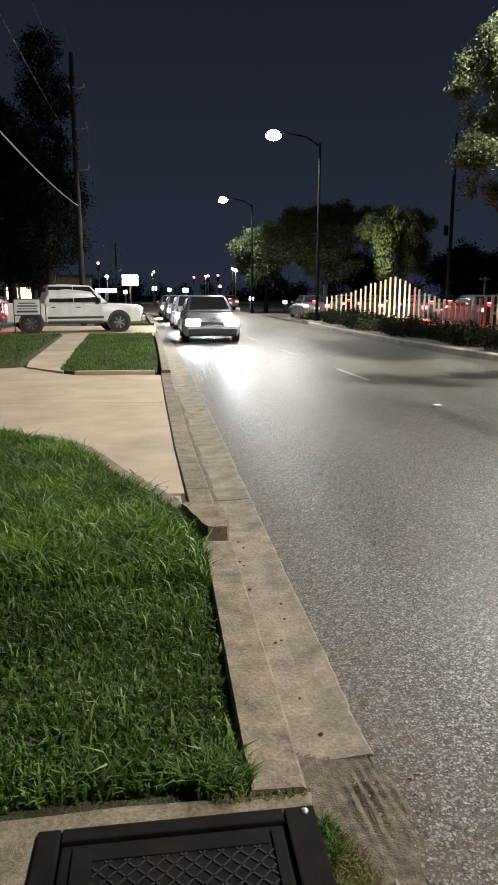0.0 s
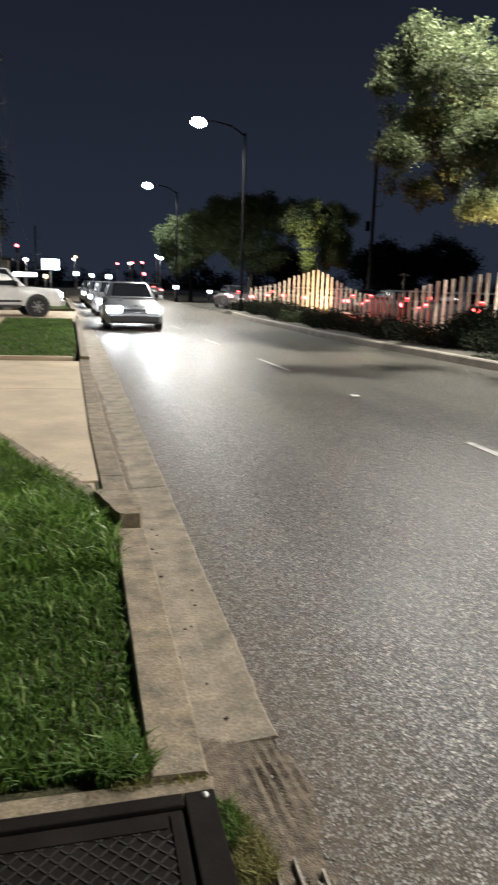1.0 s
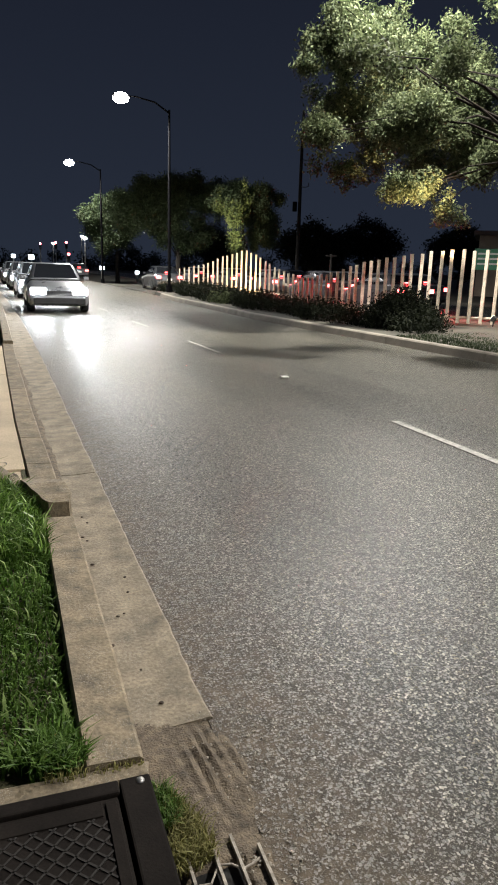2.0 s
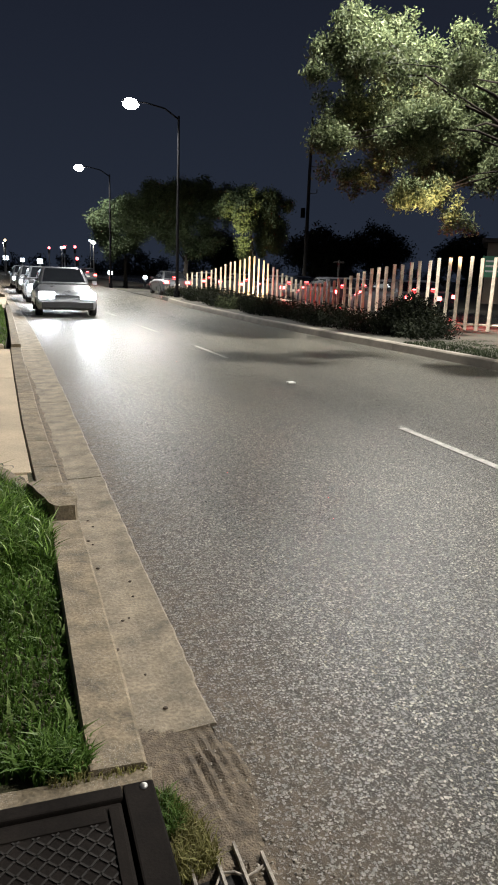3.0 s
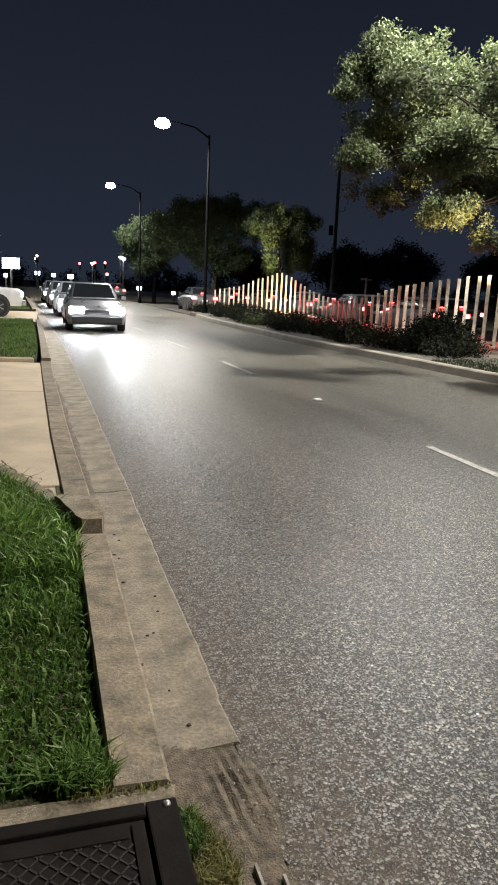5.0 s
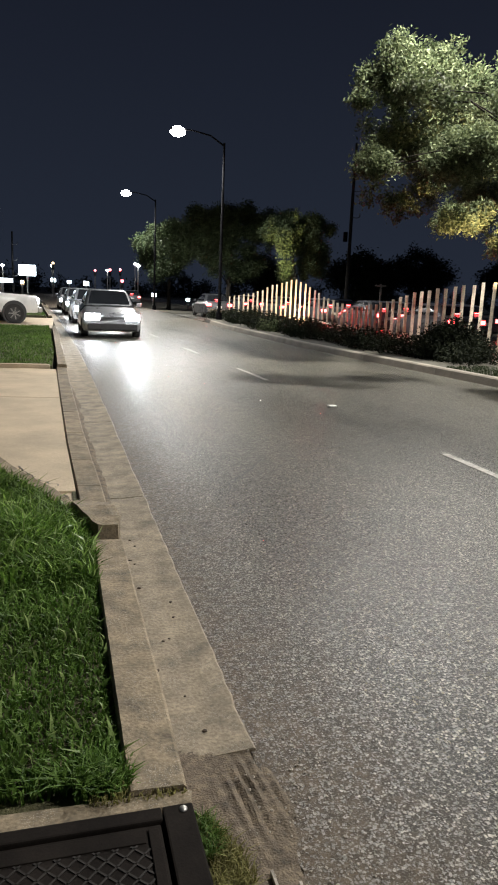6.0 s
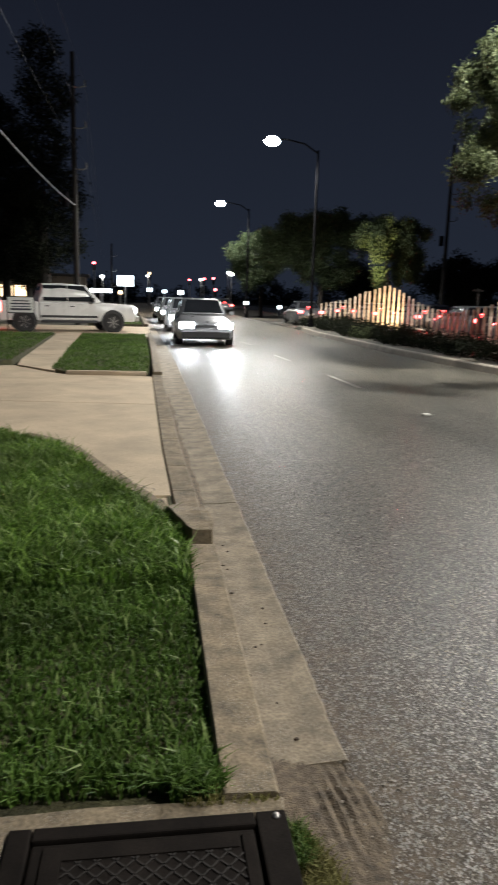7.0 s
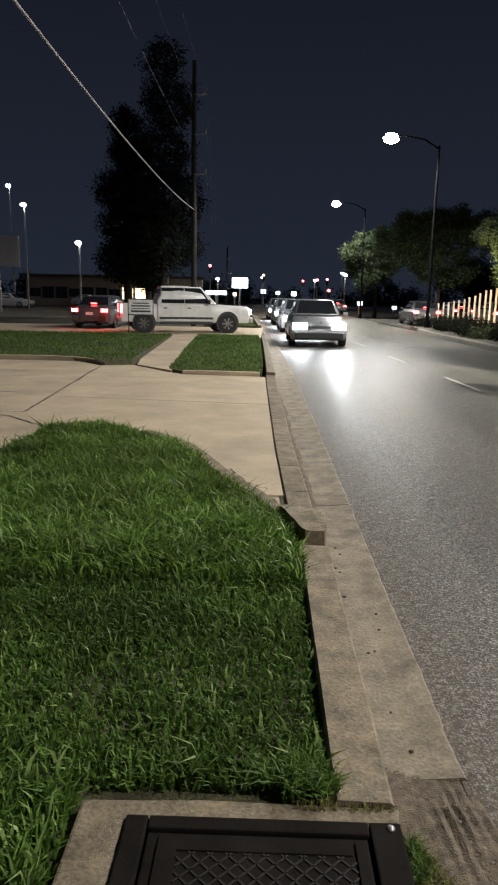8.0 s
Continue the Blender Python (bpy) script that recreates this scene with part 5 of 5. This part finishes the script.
def pickup(at, rz):
    """A crew cab pickup, front towards -y."""
    c = base("pickup_truck", at, rz, "white crew cab pickup truck on the side road", "pickup truck")
    bm = bmesh.new()
    loft(bm, [(0.0, 0.86, 0.80, 0.46, 0.86, 1.02), (0.12, 0.95, 0.86, 0.42, 0.92, 1.10), (1.45, 0.97, 0.88, 0.42, 1.0, 1.17), (1.7, 0.97, 0.88, 0.42, 1.0, 1.18), (3.85, 0.97, 0.90, 0.42, 1.02, 1.18)])
    bmesh.ops.bevel(bm, geom=[e for e in bm.edges if e.calc_face_angle(0) > 0.5], offset=0.03, segments=2, affect="EDGES")
    part("body", bm, WHITEPAINT, c, smooth=True)
    bm = bmesh.new()
    loft(bm, [(1.42, 0.86, 0.84, 1.05, 1.13, 1.19), (2.05, 0.88, 0.70, 1.05, 1.50, 1.84), (3.0, 0.89, 0.72, 1.05, 1.52, 1.89), (3.70, 0.89, 0.71, 1.05, 1.52, 1.87), (3.86, 0.88, 0.80, 1.05, 1.25, 1.40)])
    bmesh.ops.bevel(bm, geom=[e for e in bm.edges if e.calc_face_angle(0) > 0.5], offset=0.03, segments=2, affect="EDGES")
    part("cab", bm, WHITEPAINT, c, smooth=True)
    bm = bmesh.new()
    for s in (-1, 1):
        box(bm, (0.93 * s, 4.60, 0.80), (0.10, 1.44, 0.72), 0.03)
    box(bm, (0, 4.60, 0.62), (1.80, 1.42, 0.08))
    box(bm, (0, 3.93, 0.86), (1.80, 0.06, 0.58))
    part("bed", bm, WHITEPAINT, c)
    bm = bmesh.new()
    box(bm, (0, 5.30, 0.86), (1.74, 0.08, 0.60), 0.02)
    part("tailgate", bm, WHITEPAINT, c)
    bm = bmesh.new()
    slab4(bm, (-0.72, 1.52, 1.24), (0.72, 1.52, 1.24), (0.62, 1.98, 1.76), (-0.62, 1.98, 1.76))
    part("windscreen", bm, GLASS, c, "dark windscreen")
    bm = bmesh.new()
    slab4(bm, (-0.66, 3.845, 1.28), (0.66, 3.845, 1.28), (0.60, 3.755, 1.74), (-0.60, 3.755, 1.74))
    part("rear_window", bm, GLASS, c, "dark rear window")
    for s in (-1, 1):
        for y0, y1 in ((1.68, 2.75), (2.78, 3.70)):
            bm = bmesh.new()
            slab4(bm, (0.915 * s, y0, 1.20), (0.915 * s, y1, 1.20), (0.758 * s, y1, 1.80), (0.758 * s, max(y0, 2.10), 1.80))
            part("side_window", bm, GLASS, c, "dark side window")
        for y0, y1 in ((1.66, 2.75), (2.78, 3.72)):
            bm = bmesh.new()
            box(bm, (0.972 * s, (y0 + y1) / 2, 0.80), (0.02, y1 - y0, 0.64), 0.008)
            door = part("door", bm, WHITEPAINT, c)
            bm = bmesh.new()
            box(bm, (0.99 * s, y1 - 0.16, 1.0), (0.03, 0.16, 0.04), 0.01)
            part("handle", bm, PLASTIC, door, "black door handle")
        bm = bmesh.new()
        box(bm, (0.975 * s, 2.7, 0.60), (0.04, 2.2, 0.09), 0.012)
        part("side_moulding", bm, PLASTIC, c, "dark side moulding")
        bm = bmesh.new()
        box(bm, (0.96 * s, 2.7, 0.40), (0.08, 2.2, 0.10), 0.02)
        part("sill", bm, PLASTIC, c)
        bm = bmesh.new()
        box(bm, (1.06 * s, 1.78, 1.26), (0.2, 0.1, 0.2), 0.04)
        part("mirror", bm, PLASTIC, c)
        bm = bmesh.new()
        box(bm, (0.72 * s, 0.04, 0.88), (0.36, 0.12, 0.2), 0.03)
        part("headlight", bm, HEADGLOW, c, "bright headlight")
        bm = bmesh.new()
        box(bm, (0.91 * s, 5.315, 0.95), (0.16, 0.09, 0.36), 0.02)
        part("tail_light", bm, REDGLOW, c, "glowing red tail light")
        for y in (0.98, 4.42):
            bm = bmesh.new()
            rod(bm, (0.88 * s, y, 0.42), (0.985 * s, y, 0.42), 0.47, 0.47, 24)
            part("wheel_arch", bm, PLASTIC, c)
            wheel(c, 0.91 * s, y, 0.39)
    bm = bmesh.new()
    box(bm, (0, -0.04, 0.55), (1.84, 0.18, 0.22), 0.04)
    part("front_bumper", bm, STEEL, c)
    bm = bmesh.new()
    box(bm, (0, 5.41, 0.52), (1.80, 0.16, 0.18), 0.03)
    part("rear_bumper", bm, STEEL, c)
    bm = bmesh.new()
    for k in range(5):
        box(bm, (0, -0.005, 0.72 + 0.055 * k), (0.98, 0.05, 0.022), 0.006)
    part("grille", bm, PLASTIC, c)
    return c


pickup((-0.95, 30.0, 0.02), 105)

# ---- roadside things to the side of the kerb ----
sign = base("yard_sign", (-4.78, 26.15, 0.05), 8, "small white board sign with dark frame", "sign")
for x in (-0.46, 0.46):
    bm = bmesh.new()
    rod(bm, (x, 0, -0.05), (x, 0, 1.34), 0.02, 0.02, 8)
    part("leg", bm, PLASTIC, sign)
bm = bmesh.new()
box(bm, (0, 0, 1.02), (0.90, 0.03, 0.56), 0.006)
board = part("board", bm, BOARD, sign)
bm = bmesh.new()
for z, w, h in ((1.16, 0.6, 0.04), (1.06, 0.7, 0.05), (0.96, 0.66, 0.03), (0.86, 0.72, 0.07)):
    box(bm, (0, -0.019, z), (w, 0.008, h))
part("print_bars", bm, INK, board, "dark unreadable lines of print")
for z in (1.31, 0.73):
    bm = bmesh.new()
    box(bm, (0, -0.004, z), (0.96, 0.05, 0.04), 0.006)
    part("frame_bar", bm, PLASTIC, sign)

pole = base("utility_pole", (-3.9, 36.8, -0.05), 0, "tall dark timber utility pole with line brackets", "utility pole", "utility poles")
bm = bmesh.new()
tube(bm, [(0, 0, 0), (0.02, 0, 5), (0.0, 0, 9), (0.03, 0, 12.9)], [0.15, 0.135, 0.12, 0.10], 12)
part("shaft", bm, POLEWOOD, pole, smooth=True)
for z in (7.55, 9.45, 11.3):
    bm = bmesh.new()
    tube(bm, [(0.05, -0.1, z + 0.05), (0.35, -0.12, z + 0.02), (0.62, -0.12, z + 0.10)], [0.035, 0.03, 0.028], 6)
    br = part("bracket", bm, STEEL, pole)
    bm = bmesh.new()
    for k in range(4):
        rod(bm, (0.62, -0.12, z + 0.10 + 0.07 * k), (0.62, -0.12, z + 0.15 + 0.07 * k), 0.06, 0.04, 10)
    part("insulator", bm, STEEL, br, "grey stacked insulator")
bm = bmesh.new()
rod(bm, (-0.42, -0.1, 5.8), (-0.42, -0.1, 6.5), 0.17, 0.17, 12)
part("transformer", bm, POLEDARK, pole)
copy_thing(pole, pose(-3.28, -7.0, -0.05))
for x, y in ((21.6, 50.5),):
    copy_thing(pole, pose(x, y, -0.05))


def cable(name, a, b, sag, r, label, n=24):
    bm = bmesh.new()
    pts = [Vector(a).lerp(Vector(b), i / n) - Vector((0, 0, 4 * sag * (i / n) * (1 - i / n))) for i in range(n + 1)]
    tube(bm, pts, [r] * (n + 1), 6)
    return tagged(part(name, bm, surf_cable, smooth=True), label, "cable")


surf_cable = surface("cable_sheath", (0.24, 0.25, 0.26), 0.55, vary=0.15, scale=0.5, fine=3, bump=0.0, grainy=0.1)
cable("overhead_cable", (-3.88, 36.65, 5.85), (-3.28, -6.85, 6.1), 0.72, 0.024, "thick grey overhead cable between utility poles")
for k, z in enumerate((7.8, 9.7, 11.55)):
    cable("power_line", (-3.28, 36.68, z), (-2.66, -7.12, z), 0.9, 0.003, "thin dark power line")
    cable("power_line", (-3.28, 36.68, z), (-8, 120, z), 1.6, 0.006, "thin dark power line")

# ---- the lit distance ----


def lot_lamp(at, h, label):
    s = base("car_park_lamp", at, 0, label, "street lamp")
    bm = bmesh.new()
    rod(bm, (0, 0, 0), (0, 0, h), 0.10, 0.06, 10)
    part("pole", bm, STEEL, s)
    bm = bmesh.new()
    box(bm, (0, -0.25, h + 0.06), (0.30, 0.7, 0.14), 0.03)
    hd = part("head", bm, PLASTIC, s)
    bm = bmesh.new()
    bmesh.ops.create_uvsphere(bm, u_segments=12, v_segments=6, radius=0.26, matrix=pose(0, -0.35, h - 0.02) @ Matrix.Diagonal((1, 1.2, 0.7, 1)))
    part("lens", bm, LAMPWHITE, hd, "glowing white lens", smooth=True)
    return s


lot_lamp((-16.4, 61.3, 0), 5.85, "small car park lamp post glowing white")
lot_lamp((-23.8, 69.3, 0), 9.9, "tall car park lamp post glowing white")
lot_lamp((-27.6, 76.0, 0), 12.6, "tall car park lamp post glowing white")

shop = base("shop_building", (-21.0, 96, 0), 4, "low shop with lit windows across the car park", "building")
bm = bmesh.new()
box(bm, (0, 4, 1.9), (24, 8, 3.8))
part("wall", bm, WALL, shop)
bm = bmesh.new()
box(bm, (0, 3.8, 3.95), (25, 9.4, 0.35), 0.05)
part("roof", bm, ROOFING, shop)
rnd = random.Random(17)
for i in range(13):
    x = -10.8 + 1.8 * i
    bm = bmesh.new()
    box(bm, (x, -0.02, 1.7), (1.45, 0.06, 1.5 if i % 3 else 1.1), 0.01)
    w = part("window", bm, (GLASS, FARWARM)[i in (7, 8, 10)], shop, "lit shop window")
    bm = bmesh.new()
    for s in (-0.76, 0, 0.76):
        box(bm, (x + s, -0.07, 1.7), (0.07, 0.05, 1.6))
    part("frame", bm, PLASTIC, w)

bill = base("billboard", (-21.6, 56, 0), 12, "pale roadside billboard on a steel post", "billboard")
bm = bmesh.new()
rod(bm, (0, 0.2, 0), (0, 0.2, 3.4), 0.14, 0.12, 10)
part("post", bm, STEEL, bill)
bm = bmesh.new()
box(bm, (0, 0, 4.75), (3.4, 0.2, 2.4), 0.03)
part("panel", bm, BOARD, bill)

# far junction: signals on masts, lit signs, far headlights
def signal(at, h, label, lit=FARRED):
    s = base("traffic_signal", at, 0, label, "traffic light", "far signals")
    bm = bmesh.new()
    rod(bm, (0, 0, 0), (0, 0, h), 0.11, 0.08, 8)
    part("pole", bm, STEEL, s)
    bm = bmesh.new()
    box(bm, (0, -0.15, h - 0.2), (0.42, 0.26, 1.25), 0.04)
    hd = part("housing", bm, PLASTIC, s)
    bm = bmesh.new()
    rod(bm, (0, -0.29, h + 0.18), (0, -0.27, h + 0.18), 0.20, 0.20, 12)
    part("lens", bm, lit, hd, "glowing signal lens")
    return s


for a, e, d, c in ((-4.65, 2.35, 105, FARRED), (4.06, 1.4, 120, FARRED), (4.85, 1.45, 122, FARRED), (-0.3, 1.7, 118, FARWARM), (5.0, 0.55, 100, FARRED), (2.9, 1.3, 135, FARRED)):
    signal((d * math.sin(radians(a)), d * math.cos(radians(a)), 0), 1.5 + d * math.tan(radians(e)), "far traffic signal with a lit lens", c)
for a, e, d in ((-4.03, 1.45, 98), (6.27, 1.94, 90), (3.86, 1.45, 130), (6.03, 2.05, 140), (-0.4, 1.6, 140)):
    lot_lamp((d * math.sin(radians(a)), d * math.cos(radians(a)), 0), 1.5 + d * math.tan(radians(e)), "distant lamp post glowing white")


def lit_sign(at, w, h, z, mat, label):
    s = base("lit_sign", at, 0, label, "sign", "far lit signs")
    bm = bmesh.new()
    rod(bm, (0, 0.1, 0), (0, 0.1, z), 0.12, 0.12, 8)
    part("post", bm, STEEL, s)
    bm = bmesh.new()
    box(bm, (0, 0, z), (w, 0.3, h), 0.05)
    part("face", bm, mat, s)
    return s


lit_sign((-3.5, 90, 0), 2.0, 1.3, 3.3, FARWHITE, "bright white illuminated sign box")
lit_sign((-6.4, 88, 0), 2.6, 0.5, 2.0, FARWHITE, "low pale illuminated sign strip")
lit_sign((-4.6, 100, 0), 0.5, 0.5, 1.9, FARWARM, "small warm lit panel on a post")
for a, e, d, w in ((2.2, 0.35, 120, 0.9), (-0.3, 0.5, 120, 0.8), (7.56, -0.33, 70, 0.45), (10.3, -0.6, 64, 0.35), (0.9, 0.4, 125, 0.7)):
    lit_sign((d * math.sin(radians(a)), d * math.cos(radians(a)), 0), w, w * 0.8, 1.5 + d * math.tan(radians(e)), FARWHITE, "distant pale lit panel")
copy_thing(pole, pose(-5.3, 92, -5.0))

# building beyond the fence with a green sign
hall = base("roadside_building", (37.1, 38.2, 0), -38, "tan rendered building with a green sign board", "building")
bm = bmesh.new()
box(bm, (0, 4, 2.1), (13, 8, 4.2))
part("wall", bm, WALL, hall)
bm = bmesh.new()
box(bm, (0, 3.9, 4.35), (13.8, 9.0, 0.30), 0.05)
part("roof", bm, ROOFING, hall)
for x in (-3.0, 1.0, 4.4):
    bm = bmesh.new()
    box(bm, (x, -0.02, 1.6), (1.4, 0.08, 1.3), 0.01)
    part("window", bm, GLASS, hall, "dark window")
gs = base("green_sign", (25.7, 33.0, 0), -37, "green roadside sign with white lines", "sign")
bm = bmesh.new()
rod(bm, (0, 0.06, 0), (0, 0.06, 2.9), 0.05, 0.05, 8)
part("post", bm, STEEL, gs)
bm = bmesh.new()
box(bm, (0, 0, 2.35), (1.5, 0.05, 1.15), 0.01)
gb = part("board", bm, GREENBOARD, gs)
bm = bmesh.new()
for z in (2.65, 2.38, 2.1):
    box(bm, (0, -0.032, z), (1.1, 0.01, 0.10))
part("print_bars", bm, BOARD, gb, "white unreadable lines of print")
tee = base("line_post", (16.6, 34.2, 0), 0, "short timber post with a crossbar", "post")
bm = bmesh.new()
rod(bm, (0, 0, 0), (0, 0, 2.35), 0.07, 0.06, 8)
part("shaft", bm, POLEWOOD, tee)
bm = bmesh.new()
box(bm, (0, 0, 2.25), (0.6, 0.08, 0.09), 0.01)
part("crossbar", bm, POLEWOOD, tee)
